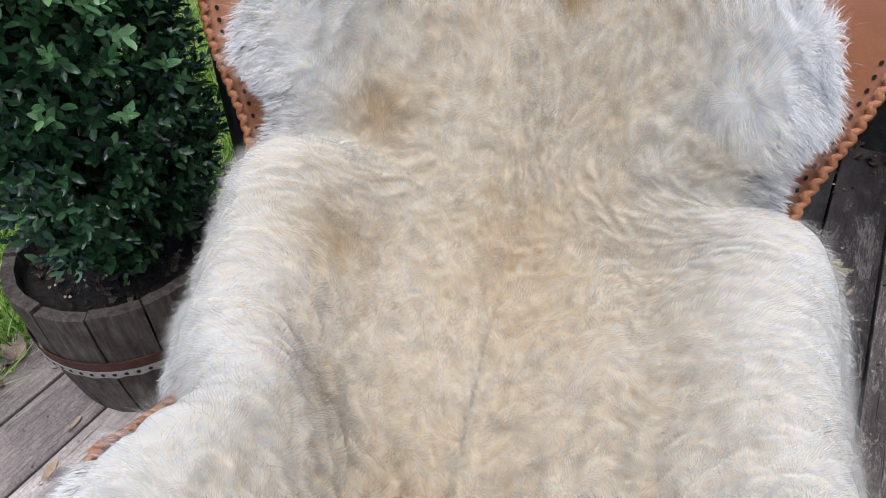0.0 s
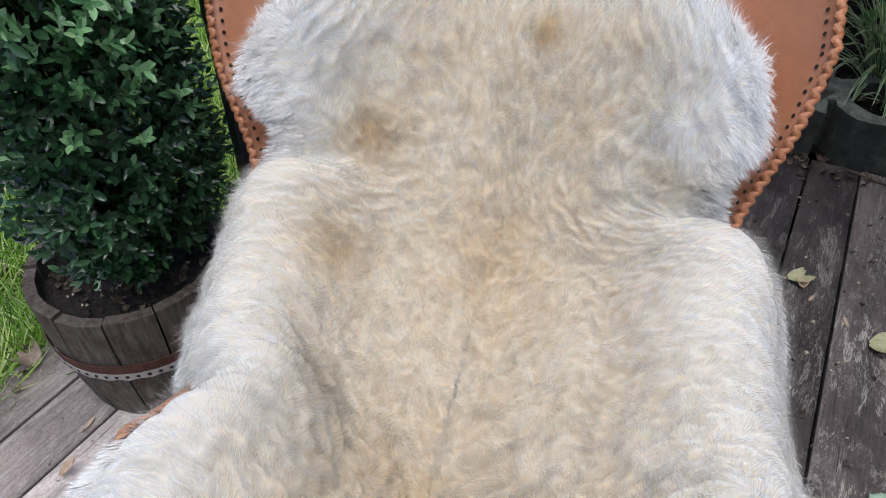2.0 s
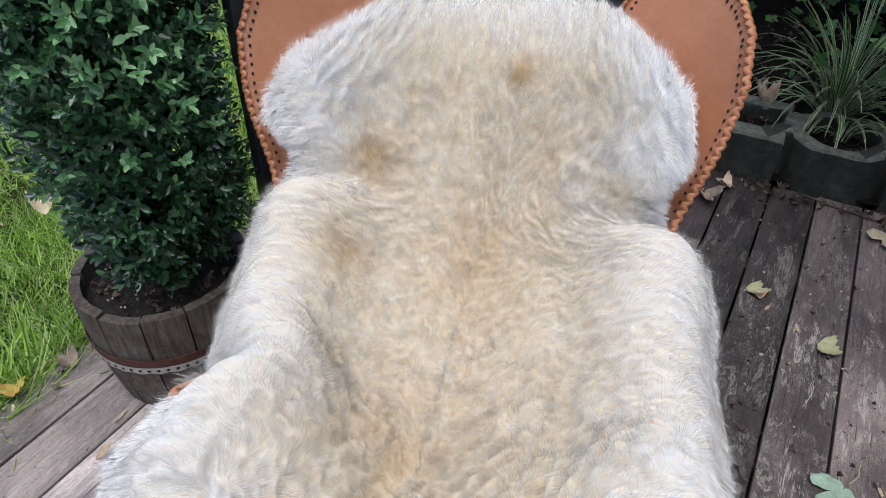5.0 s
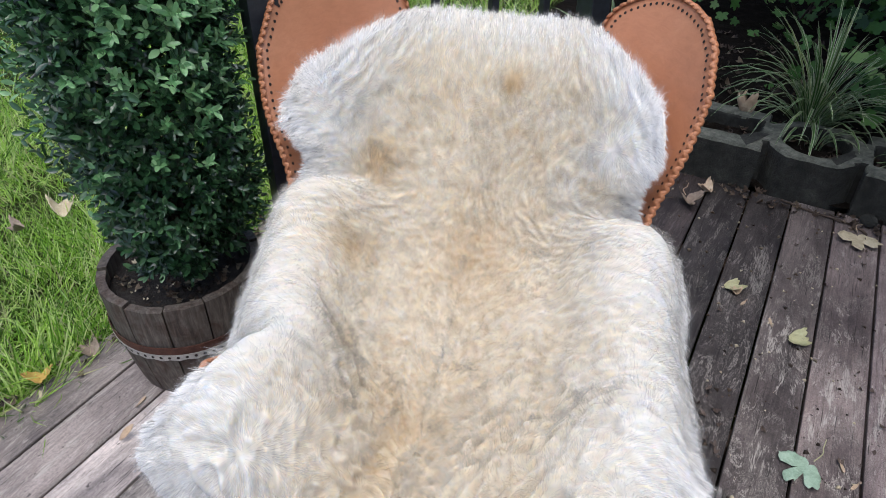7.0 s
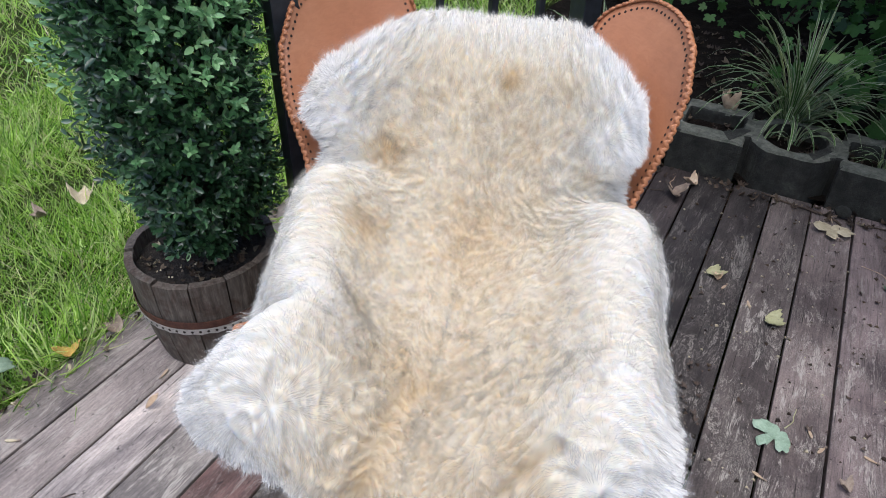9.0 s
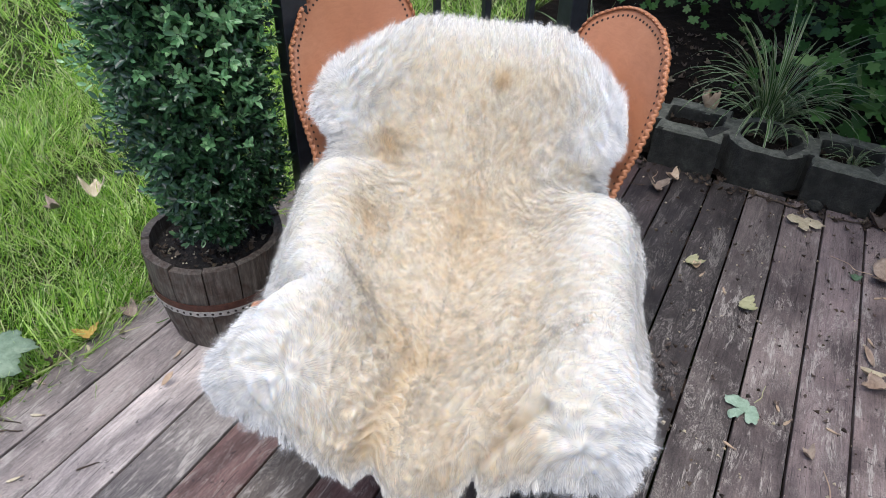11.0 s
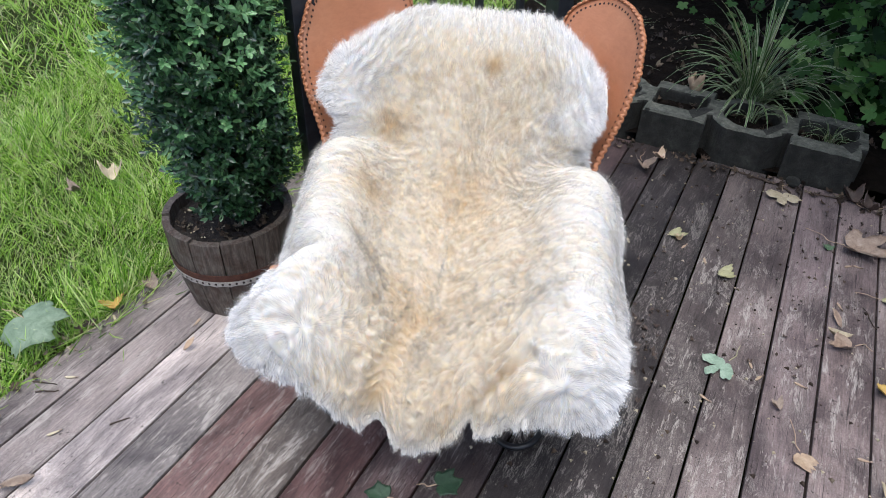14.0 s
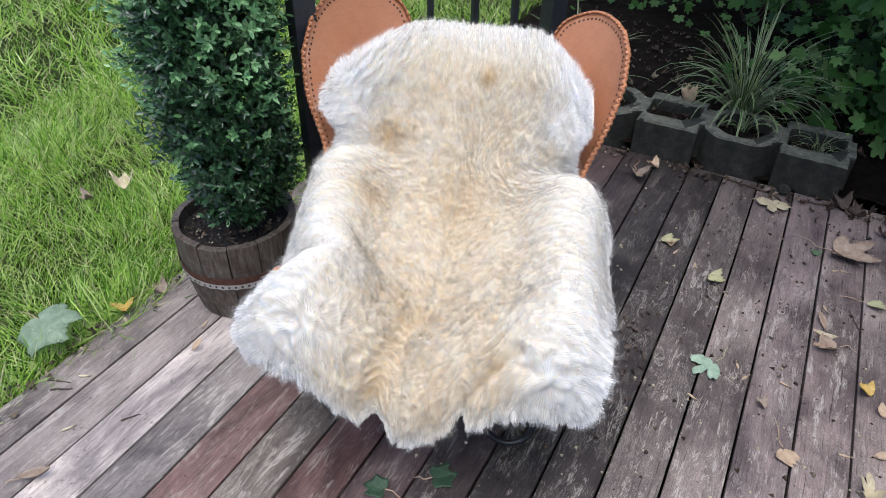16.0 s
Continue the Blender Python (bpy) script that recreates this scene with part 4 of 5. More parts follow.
def hoop(z0, z1, out, material, name, label, scallop=False):
    bm = bmesh.new()
    n = 120
    rings = []
    for k in range(n):
        ang = k * math.tau / n
        low = z0 + (0.0022 * math.cos(k * math.tau / 4) if scallop else 0)
        ring = []
        for z, o in ((low, out), (z1, out), (z1, out - 0.0018), (low, out - 0.0018)):
            q = z / HB
            ra = R0 + (R1 - R0) * q + 0.008 * math.sin(math.pi * q) + 0.002 + o
            ring.append(bm.verts.new((ra * math.cos(ang), ra * math.sin(ang), z)))
        rings.append(ring)
    for k in range(n):
        for m in range(4):
            bm.faces.new((rings[k][m], rings[k][(m + 1) % 4], rings[(k + 1) % n][(m + 1) % 4], rings[(k + 1) % n][m]))
    bmesh.ops.recalc_face_normals(bm, faces=bm.faces)
    return part(name, bm, material, barrel, label)


hoop(0.166, 0.189, 0.0035, RUST, "hoop", "rusty red brown iron hoop")
strip = hoop(0.147, 0.165, 0.0042, ZINC, "perforated_strip", "perforated pale metal strip", True)
bm = bmesh.new()
bmesh.ops.create_circle(bm, cap_ends=True, segments=8, radius=0.0040)
first_hole = part("strip_hole", bm, DARK, strip)
for k in range(60):
    turn = k * math.tau / 60
    hole = first_hole if k == 0 else new("strip_hole", first_hole.data)
    hole.parent = strip
    hole.matrix_basis = frame_at((0.1897 * math.cos(turn), 0.1897 * math.sin(turn), 0.157), (-math.sin(turn), math.cos(turn), 0), (0, 0, 1), (math.cos(turn), math.sin(turn), 0))
bm = bmesh.new()
bmesh.ops.create_circle(bm, cap_ends=True, segments=48, radius=R1 - 0.016)
bmesh.ops.triangulate(bm, faces=bm.faces)
bmesh.ops.subdivide_edges(bm, edges=bm.edges, cuts=5, use_grid_fill=True)
for vert in bm.verts:
    vert.co.z = HB - 0.040 + 0.006 * noise.noise(vert.co * 40) + 0.012 * noise.noise(vert.co * 12)
potting = part("potting_soil", bm, POT_SOIL, barrel, "dark potting soil", True)

bush = empty("box_bush", BARREL @ Matrix.Translation((0.012, 0.02, HB - 0.05)), "dense dark green box shrub growing in the barrel", "shrub")


def crown_radius(z):
    """Half width of the bush at a height above the soil."""
    return glide((0.0, 0.08, 0.25, 0.45, 0.7, 0.95, 1.12), (0.05, 0.085, 0.125, 0.138, 0.138, 0.115, 0.04), z)


def bush_leaves(count, seed, skylit=False):
    r = np.random.default_rng(seed)
    sprigs = count // 9
    z = r.uniform(0.08, 1.05, sprigs)
    ang = r.uniform(0, math.tau, sprigs)
    base = np.stack([np.cos(ang), np.sin(ang), z], -1)
    lump = 0.98 + 0.32 * wave_noise(base * np.array([1, 1, 3.0]), 4.0, seed + 1)
    depth = np.clip(1.08 - np.abs(r.normal(0, 0.28, sprigs)), 0.15, 1.1) + np.where(r.uniform(0, 1, sprigs) < 0.16, r.uniform(0.1, 0.38, sprigs), 0.0)
    # pale sprigs crowd towards the top, where sky would brighten the leaves
    if skylit:
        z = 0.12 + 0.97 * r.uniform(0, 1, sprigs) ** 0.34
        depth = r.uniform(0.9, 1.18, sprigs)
    rad = crown_radius(z) * lump * depth
    root = np.stack([rad * np.cos(ang), rad * np.sin(ang), z], -1)
    shoot = unit(np.stack([np.cos(ang), np.sin(ang), r.uniform(0.1, 1.1, sprigs)], -1) + r.normal(0, 0.35, (sprigs, 3)))
    at, way, up, size = [], [], [], []
    for k in range(9):
        t = (k // 2) / 4.5
        turn = (k % 2) * math.pi + (k // 2) * 1.57
        s1 = unit(np.cross(shoot, np.array([0.2, 0.3, 0.9])))
        s2 = np.cross(shoot, s1)
        out = math.cos(turn) * s1 + math.sin(turn) * s2
        at.append(root + shoot * (t * 0.055))
        way.append(out * (1.0 - 0.5 * t) + shoot * (0.45 + t) + r.normal(0, 0.2, (sprigs, 3)))
        up.append(shoot - out * 0.4 + np.array([0, 0, 0.5]))
        size.append(r.uniform(0.016, 0.029, sprigs) * (1.05 - 0.25 * t))
    tpl = np.array([(0, 0, 0), (-0.17, 0.25, 0.05), (0.17, 0.25, 0.05), (0, 0.45, 0), (-0.22, 0.55, 0.06), (0.22, 0.55, 0.06), (-0.14, 0.86, 0.02), (0.14, 0.86, 0.02), (0, 1, -0.08)], float)
    tris = np.array([(0, 3, 1), (0, 2, 3), (1, 3, 4), (3, 2, 5), (4, 3, 6), (3, 5, 7), (3, 8, 6), (3, 7, 8)])
    return scatter(tpl, [tris], np.concatenate(at), np.concatenate(way), np.concatenate(up), np.concatenate(size))


v, f = bush_leaves(28000, 51)
tagged(mesh_np("crown", v, f, BOX, bush, True), "dense small glossy dark green leaves", kind="stuff")
# second, paler set of leaves: the bush's lit top put into colour
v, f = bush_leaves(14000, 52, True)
tagged(mesh_np("young_growth", v, f, BOX_SKYLIT, bush, True), "lighter green sprigs, pale for the skylit leaves", kind="stuff")
r = np.random.default_rng(5)
for k in range(9):
    ang = k * 0.7 + 0.3
    pts = [(0.02 * math.cos(ang), 0.02 * math.sin(ang), -0.03)]
    for q in range(1, 6):
        pts.append((0.016 * q * math.cos(ang) + r.normal(0, 0.008), 0.016 * q * math.sin(ang) + r.normal(0, 0.008), 0.17 * q - 0.03))
    part("stem", tube(pts, [0.009 - 0.0014 * q for q in range(6)], 6), TWIG, bush)

# ---- steel railing behind the chair ----
railing = empty("railing", pose(-0.838, 0.975, 0), "dark painted steel railing with square posts and bars", "railing")
RAIL = Vector((0.44, 0.76, 0))
yaw = math.degrees(math.atan2(RAIL.y, RAIL.x))
for name, d, w in (("post", 0.0, 0.031), ("post", 0.878, 0.031), ("bar", 0.40, 0.008), ("bar", 0.56, 0.010), ("bar", 0.715, 0.010)):
    ob = part(name, box(-w, w, -w, w, 0.0 if name == "post" else 0.08, 1.15, 0.003), FENCE, railing)
    ob.matrix_basis = pose(*(RAIL.normalized() * d), 0, 0, yaw)
for z in (0.08, 1.13):
    ob = part("rail", box(0.0, 0.878, -0.012, 0.012, z - 0.015, z + 0.015, 0.003), FENCE, railing)
    ob.matrix_basis = pose(0, 0, 0, 0, 0, yaw)

# ---- concrete planting stones ----
CELL, ROW_Y, STONE_H = 0.293, 2.487, 0.165


STONE_TURNS = sorted(set([(k + 0.5) * math.tau / 72 for k in range(72)] + [math.pi * q + sgn * math.atan2(y, x) for q in (0, 1) for sgn in (-1, 1) for x, y in ((0.1465, 0.080), (0.128, 0.083), (0.128, 0.156), (0.080, 0.152), (0.108, 0.068), (0.098, 0.078))]))


def stone_outline(kind, inner):
    """Outline of one cell: a square hole in a straight-sided block, or a round hole in a block with slanting corners."""
    pts = []
    for a in STONE_TURNS:
        c, s = max(abs(math.cos(a)), 1e-6), max(abs(math.sin(a)), 1e-6)
        if kind == "round":
            rad = 0.112 if inner else min(0.1465 / c, 0.152 / s, 0.2325 / (c + 1.0 * s))
        elif inner:
            rad = min(0.108 / c, 0.078 / s, 0.176 / (c + s))
        else:
            rad = 0.1465 / c if s / c <= 0.5461 else min(0.128 / c, 0.156 / s)
        pts.append((rad * math.cos(a), rad * math.sin(a)))
    return pts


def planting_stone(kind, x):
    ob = empty("planting_stone", pose(x, ROW_Y, 0.0, 0, 0, 0), "grey concrete planting stone edging the deck, sides coloured darker", "planter stone", "planting stones in a row")
    bm = bmesh.new()
    outer, inner = stone_outline(kind, False), stone_outline(kind, True)
    n = len(outer)
    rows = []
    for pts, z, grow in ((outer, -0.03, 0), (outer, STONE_H - 0.008, 0), (outer, STONE_H, -0.008), (inner, STONE_H, 0.005), (inner, STONE_H - 0.007, 0), (inner, 0.0, 0)):
        row = []
        for px, py in pts:
            ln = math.hypot(px, py)
            q = (ln + grow) / ln
            w = Vector((px if not grow or abs(px) > 0.14 else px * q, py * q, z))
            w += 0.0035 * noise.noise_vector(Vector((px + x, py, z)) * 22) + 0.0015 * noise.noise_vector(Vector((px + x, py, z)) * 70)
            row.append(bm.verts.new(w))
        rows.append(row)
    for a, b in zip(rows, rows[1:]):
        for k in range(n):
            bm.faces.new((a[k], a[(k + 1) % n], b[(k + 1) % n], b[k]))
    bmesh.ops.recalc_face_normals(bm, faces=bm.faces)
    # upward faces get the paler concrete, as if the sky lit them
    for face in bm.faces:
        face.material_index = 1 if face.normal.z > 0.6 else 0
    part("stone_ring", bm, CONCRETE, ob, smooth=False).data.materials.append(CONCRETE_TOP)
    bm = bmesh.new()
    bmesh.ops.create_circle(bm, cap_ends=True, segments=24, radius=0.117)
    bmesh.ops.triangulate(bm, faces=bm.faces)
    bmesh.ops.subdivide_edges(bm, edges=bm.edges, cuts=3, use_grid_fill=True)
    for vert in bm.verts:
        vert.co.y = max(-0.112, min(0.112, vert.co.y))
        vert.co.z = 0.115 + 0.014 * noise.noise(vert.co * 30 + Vector((x, 0, 0)))
    part("soil_fill", bm, SOIL, ob, smooth=True)
    return ob


for k, kind in enumerate(("square", "round", "square", "round", "square")):
    planting_stone(kind, 0.545 + (k - 4) * CELL)

# ---- plants of the bed ----


def arching(count, at, length, spread, width, seed, up=1.0):
    """Long narrow leaves that rise from one point and arch over."""
    r = np.random.default_rng(seed)
    ang = r.uniform(0, math.tau, count)
    tilt = np.abs(r.normal(0, spread, count))
    out = np.stack([np.cos(ang), np.sin(ang), 0 * ang], -1)
    tilt = np.where((np.sin(ang) < -0.2) & (tilt > 0.45) & (r.uniform(0, 1, count) < 0.75), 0.35 * tilt, tilt)
    L = length * r.uniform(0.55, 1.1, count)
    droop = r.uniform(0.6, 1.9, count) * (0.45 + tilt)
    steps = 8
    p = np.array(at) + out * r.uniform(0, 0.03, (count, 1)) + r.normal(0, 0.004, (count, 3))
    across = np.stack([-np.sin(ang), np.cos(ang), 0 * ang], -1)
    rows = []
    for k in range(steps + 1):
        t = k / steps
        w = width * (0.75 + 0.5 * t) * (1 - t ** 4) + 0.0003
        rows.append(np.stack([p - across * w + np.array([0, 0, w * 0.35]), p, p + across * w + np.array([0, 0, w * 0.35])], 1))
        el = (math.pi / 2) - tilt * 0.9 - droop * 1.9 * t ** 1.3
        d = out * np.cos(el)[:, None] + np.array([0, 0, 1.0]) * np.sin(el)[:, None] * up
        p = p + unit(d) * (L / steps)[:, None]
        p[:, 2] = np.maximum(p[:, 2], 0.03)
    verts = np.stack(rows, 1).reshape(count, -1, 3)
    per = verts.shape[1]
    quads = []
    for k in range(steps):
        for q in (0, 1):
            a = k * 3 + q
            quads.append((a, a + 1, a + 4, a + 3))
    faces = (np.arange(count) * per)[:, None, None] + np.array(quads)[None]
    return verts.reshape(-1, 3), faces.reshape(-1, 4)


def lily_turf(at, count, length, seed, width=0.0036, spread=0.72):
    ob = empty("lily_turf", pose(*at), "striped green and cream lily turf clump in the bed", "plant", "lily turf clumps")
    v, q = arching(count, (0, 0, 0), length, spread, width, seed)
    per = len(v) // count
    own = q[:len(q) // count]
    for k in range(count):
        blade = mesh_np("leaf", v[k * per:(k + 1) * per], own, LILY, ob, True)
        rimmed = blade.data.attributes.new("margin", "FLOAT", "POINT")
        rimmed.data.foreach_set("value", np.tile((1.0, 0.0, 1.0), per // 3).astype(np.float32))
    return ob


lily_turf((0.215, 2.70, 0.07), 150, 0.58, 61, 0.0045, 0.55)
lily_turf((0.25, 2.52, 0.115), 14, 0.20, 65, 0.003)
lily_turf((-0.55, 2.60, 0.05), 200, 0.50, 62)
lily_turf((-0.85, 2.15, 0.03), 180, 0.48, 63)
lily_turf((0.56, 2.48, 0.115), 22, 0.16, 64, 0.0018)


def lobed(lobes=5, notch=0.45, teeth=70):
    """Outline of a palmate leaf, base near the origin, tip along y, lobes pointed and toothed."""
    if lobes == 3:
        half = ((0, 1.0), (7, 0.88), (17, 0.74), (25, notch + 0.08), (30, notch + 0.03), (38, 0.66), (50, 0.84), (60, 0.93), (70, 0.74), (86, 0.58), (112, 0.34), (172, 0.16))
    else:
        half = ((0, 1.0), (6, 0.90), (13, 0.86), (22, 0.70), (29, notch + 0.12), (34, notch + 0.14), (42, 0.82), (50, 0.95), (58, 0.84), (66, 0.74), (78, notch + 0.04), (88, 0.62), (102, 0.74), (116, 0.62), (140, 0.46), (172, 0.20))
    ang = np.radians(np.array([-d for d, _ in half[:0:-1]] + [d for d, _ in half], float))
    rad = np.array([q for _, q in half[:0:-1]] + [q for _, q in half])
    a = np.linspace(-math.pi * 0.955, math.pi * 0.955, teeth)
    r = np.interp(a, ang, rad) * (1 + 0.035 * np.where(np.arange(teeth) % 2, 1, -1))
    return [(float(0.58 * q * math.sin(t)), float(0.34 + 0.62 * q * math.cos(t))) for q, t in zip(r, a)]


def leaf_template(lobes=5, notch=0.45, cup=0.12):
    pts = lobed(lobes, notch, 46)
    v = [(0, 0.30, 0)] + [(x, y, cup * (x * x * 2 + (y - 0.4) ** 2)) for x, y in pts]
    tris = [(0, k, k + 1) for k in range(1, len(pts))]
    return np.array(v, float), np.array(tris)


def shrub(at, spread, height, count, size, seed, name="currant_shrub", label="dark green shrub with lobed leaves behind the stones", floor=0.0, near=False):
    r = np.random.default_rng(seed)
    ob = empty(name, pose(*at), label, "shrub", "bed shrubs")
    p = r.normal(0, 1, (count, 3)) * np.array([spread[0], spread[1], 0]) * 0.55
    p[:, 2] = floor + (height - floor) * r.uniform(0, 1, count) ** 0.8
    away = unit(np.stack([p[:, 0], p[:, 1], 0 * p[:, 0]], -1) + r.normal(0, 0.5, (count, 3)))
    face = unit(np.stack([r.normal(0.1, 0.35, count), r.normal(-0.45, 0.35, count), np.full(count, 0.85)], -1))
    way = away + np.array([0.05, -0.3, -0.35])
    tpl, tris = leaf_template()
    sizes = r.uniform(0.6, 1.15, count) * size
    single = 300 if near else 0
    if near:
        me = mesh_np("leaf", tpl, tris, SHRUB_NEAR, ob).data
        bpy.data.objects.remove(ob.children[-1])
        ax = unit(way)
        side = unit(np.cross(ax, face))
        top_ax = np.cross(side, ax)
        for k in range(single):
            leaf = new("leaf", me)
            leaf.parent = ob
            m = Matrix.Identity(4)
            for c, col in enumerate((side[k], ax[k], top_ax[k])):
                for w in range(3):
                    m[w][c] = float(col[w] * sizes[k])
            m.translation = Vector([float(q) for q in p[k]])
            leaf.matrix_basis = m
    v, f = scatter(tpl, [tris], p[single:], way[single:], face[single:], sizes[single:])
    tagged(mesh_np("foliage", v, f, SHRUB, ob), "dense lobed green leaves", kind="stuff")
    for k in range(10):
        e = p[r.integers(0, count)]
        mid = np.array([e[0] * 0.4 + r.normal(0, 0.04), e[1] * 0.4 + r.normal(0, 0.04), e[2] * 0.55])
        line = [(0.03 * math.cos(k), 0.03 * math.sin(k), -0.02), tuple(mid), tuple(e)]
        tt, fine = np.array([0, 0.5, 1]), np.linspace(0, 1, 9)
        pts = np.stack([glide(tt, [q[m] for q in line], fine) for m in range(3)], -1)
        part("stem", tube(pts, list(np.linspace(0.005, 0.002, 9)), 5), TWIG, ob)
    return ob


shrub((0.98, 2.86, 0.05), (0.46, 0.26), 0.85, 1100, 0.10, 71, floor=0.05, near=True)
shrub((0.62, 3.35, 0.05), (0.45, 0.35), 0.85, 520, 0.085, 72)
shrub((1.75, 3.5, 0.05), (0.6, 0.5), 1.3, 500, 0.09, 73)
shrub((0.05, 4.1, 0.05), (0.7, 0.4), 0.7, 500, 0.07, 74)
shrub((1.0, 4.4, 0.05), (0.9, 0.4), 1.3, 700, 0.09, 75)
shrub((-0.9, 4.3, 0.05), (0.7, 0.5), 0.9, 500, 0.07, 76)


def shade_tree(at, centre, spread, count, seed):
    """An unseen tree, added so that its crown shades the bed from above."""
    r = np.random.default_rng(seed)
    ob = empty("tree", pose(*at), "tall leafy tree added out of view to shade the planting bed", "tree")
    c = np.array(centre)
    trunk = np.stack([glide((0, 0.5, 1), (0, 0.15 * c[0], c[0]), np.linspace(0, 1, 9)), glide((0, 0.5, 1), (0, 0.1 * c[1], c[1]), np.linspace(0, 1, 9)), np.linspace(-0.1, c[2], 9)], -1)
    part("trunk", tube(trunk, np.linspace(0.11, 0.05, 9), 12), TWIG, ob, smooth=True)
    for k in range(9):
        a = k * 0.7
        tip = c + np.array(spread) * np.array([0.8 * math.cos(a), 0.8 * math.sin(a), 0.3 * math.sin(k * 2.1)])
        base = trunk[5 + k % 4]
        line = np.stack([glide((0, 0.5, 1), (base[m], 0.5 * (base[m] + tip[m]) + (0.12 if m == 2 else 0), tip[m]), np.linspace(0, 1, 7)) for m in range(3)], -1)
        part("limb", tube(line, np.linspace(0.035, 0.008, 7), 7), TWIG, ob, smooth=True)
    q = unit(r.normal(size=(count, 3))) * r.uniform(0.15, 1, (count, 1)) ** 0.45
    p = c + q * np.array(spread) * (1 + 0.18 * wave_noise(q, 3.0, seed)[:, None])
    tpl, tris = np.array([(0, 0, 0), (-0.34, 0.42, 0.05), (0, 0.45, 0), (0.34, 0.42, 0.05), (-0.2, 0.78, 0.03), (0.2, 0.78, 0.03), (0, 1, 0)], float), np.array([(0, 2, 1), (0, 3, 2), (1, 2, 4), (2, 3, 5), (2, 6, 4), (2, 5, 6)])
    v, f = scatter(tpl, [tris], p, unit(q + r.normal(0, 0.6, (count, 3))), unit(r.normal(0, 0.5, (count, 3)) + np.array([0, 0, 1.0])), r.uniform(0.12, 0.22, count))
    tagged(mesh_np("crown", v, f, SHRUB, ob), "dense green tree leaves", kind="stuff")
    return ob


# added above the view to darken the bed and the far deck
shade_tree((2.9, 4.7, 0.0), (-0.9, -1.28, 2.2), (2.4, 2.2, 0.7), 19000, 81)


# ---- fallen leaves and litter ----
def fallen(at, size, turn, material, label, lobes=5, notch=0.45, curl=0.1, fold=0.0, stem=0.6, narrow=1.0, lift=0.004, name="fallen_leaf", tilt=(0, 0)):
    """One fallen leaf: a thin lobed blade that curls, with its stalk."""
    ob = empty(name, pose(at[0], at[1], lift, tilt[0], tilt[1], turn), label, "leaf", "fallen leaves")
    if lobes:
        pts = lobed(lobes, notch)
    else:
        pts = [(0.26 * math.sin(math.pi * t) ** 0.8 * sgn, t) for sgn, ts in ((-1, np.linspace(0.02, 1, 12)), (1, np.linspace(1, 0.02, 12))) for t in ts]
    bm = bmesh.new()
    rings = []
    for q in (0.0, 0.45, 0.8, 1.0):
        ring = []
        for px, py in pts:
            x, y = px * q * narrow, 0.30 + (py - 0.30) * q
            jag = 1 + (0.05 * math.sin(23 * px + 31 * py) if q == 1.0 else 0)
            z = curl * (1.6 * x * x + (y - 0.4) ** 2) + fold * abs(x) + 0.03 * noise.noise(Vector((x * 5 + turn, y * 5, size * 40)))
            ring.append(bm.verts.new(Vector((x * jag, y * jag, z + 0.02)) * size))
            if q == 0.0:
                break
        rings.append(ring)
    n = len(pts)
    for k in range(n - 1):
        bm.faces.new((rings[0][0], rings[1][k], rings[1][k + 1]))
        for a, b in ((rings[1], rings[2]), (rings[2], rings[3])):
            bm.faces.new((a[k], b[k], b[k + 1], a[k + 1]))
    bmesh.ops.recalc_face_normals(bm, faces=bm.faces)
    low = min(vert.co.z for vert in bm.verts)
    for vert in bm.verts:
        vert.co.z -= low
    geom = bmesh.ops.extrude_face_region(bm, geom=bm.faces[:])
    for el in geom["geom"]:
        if isinstance(el, bmesh.types.BMVert):
            el.co.z += 0.0009
    bmesh.ops.recalc_face_normals(bm, faces=bm.faces)
    part("blade", bm, material, ob, smooth=True)
    if stem:
        line = [(0.0, 0.16 * size, 0.006), (0.03 * size, -0.1 * size, 0.006), (0.10 * size * math.sin(turn), -0.35 * size * stem, 0.009), (0.22 * size * math.sin(turn), -0.8 * size * stem, 0.005)]
        tt, fine = np.linspace(0, 1, 4), np.linspace(0, 1, 10)
        pts3 = np.stack([glide(tt, [q[m] for q in line], fine) for m in range(3)], -1)
        part("stalk", tube(pts3, np.linspace(0.0016, 0.0011, 10), 6), TAN_LEAF if material is not MINT_LEAF else OLIVE_LEAF, ob)
    return ob


fallen((0.449, 2.248), 0.150, -177, PALE_LEAF, "pale cream maple leaf lying on the deck", 3, 0.36, 0.25, 0.1, stem=0.5, narrow=1.0)
fallen((0.430, 1.212), 0.128, 146, MINT_LEAF, "pale green three lobed leaf lying on the deck", 3, 0.22, 0.12, 0.06, stem=0.55, narrow=0.95)
fallen((0.627, 0.975), 0.082, -153, TAN_LEAF, "torn orange tan dry leaf with long stalk", 3, 0.80, 0.15, 0.2, stem=1.3, narrow=0.85)
fallen((0.299, 1.592), 0.079, -95, OLIVE_LEAF, "small crumpled olive dry leaf on the deck", 3, 0.72, 0.5, 0.25, stem=0, narrow=1.1)
fallen((0.102, 1.721), 0.089, -74, OLIVE_LEAF, "small crumpled olive dry leaf on the deck", 3, 0.55, 0.6, 0.3, stem=0, narrow=0.7)
fallen((-0.105, 2.190), 0.135, -158, BROWN_LEAF, "curled grey brown dead leaf on the deck", 3, 0.5, 0.9, 0.9, stem=0.6, narrow=0.75)
fallen((0.654, 1.968), 0.200, -95, DRY_LEAF, "large folded grey brown dead maple leaf on the deck", 5, 0.42, 0.30, 0.38, stem=0.65, narrow=0.85)
fallen((0.760, 1.452), 0.125, 124, DRY_LEAF, "crumpled brown dead leaf on the deck", 3, 0.6, 0.9, 0.9, stem=0.2, narrow=0.55)
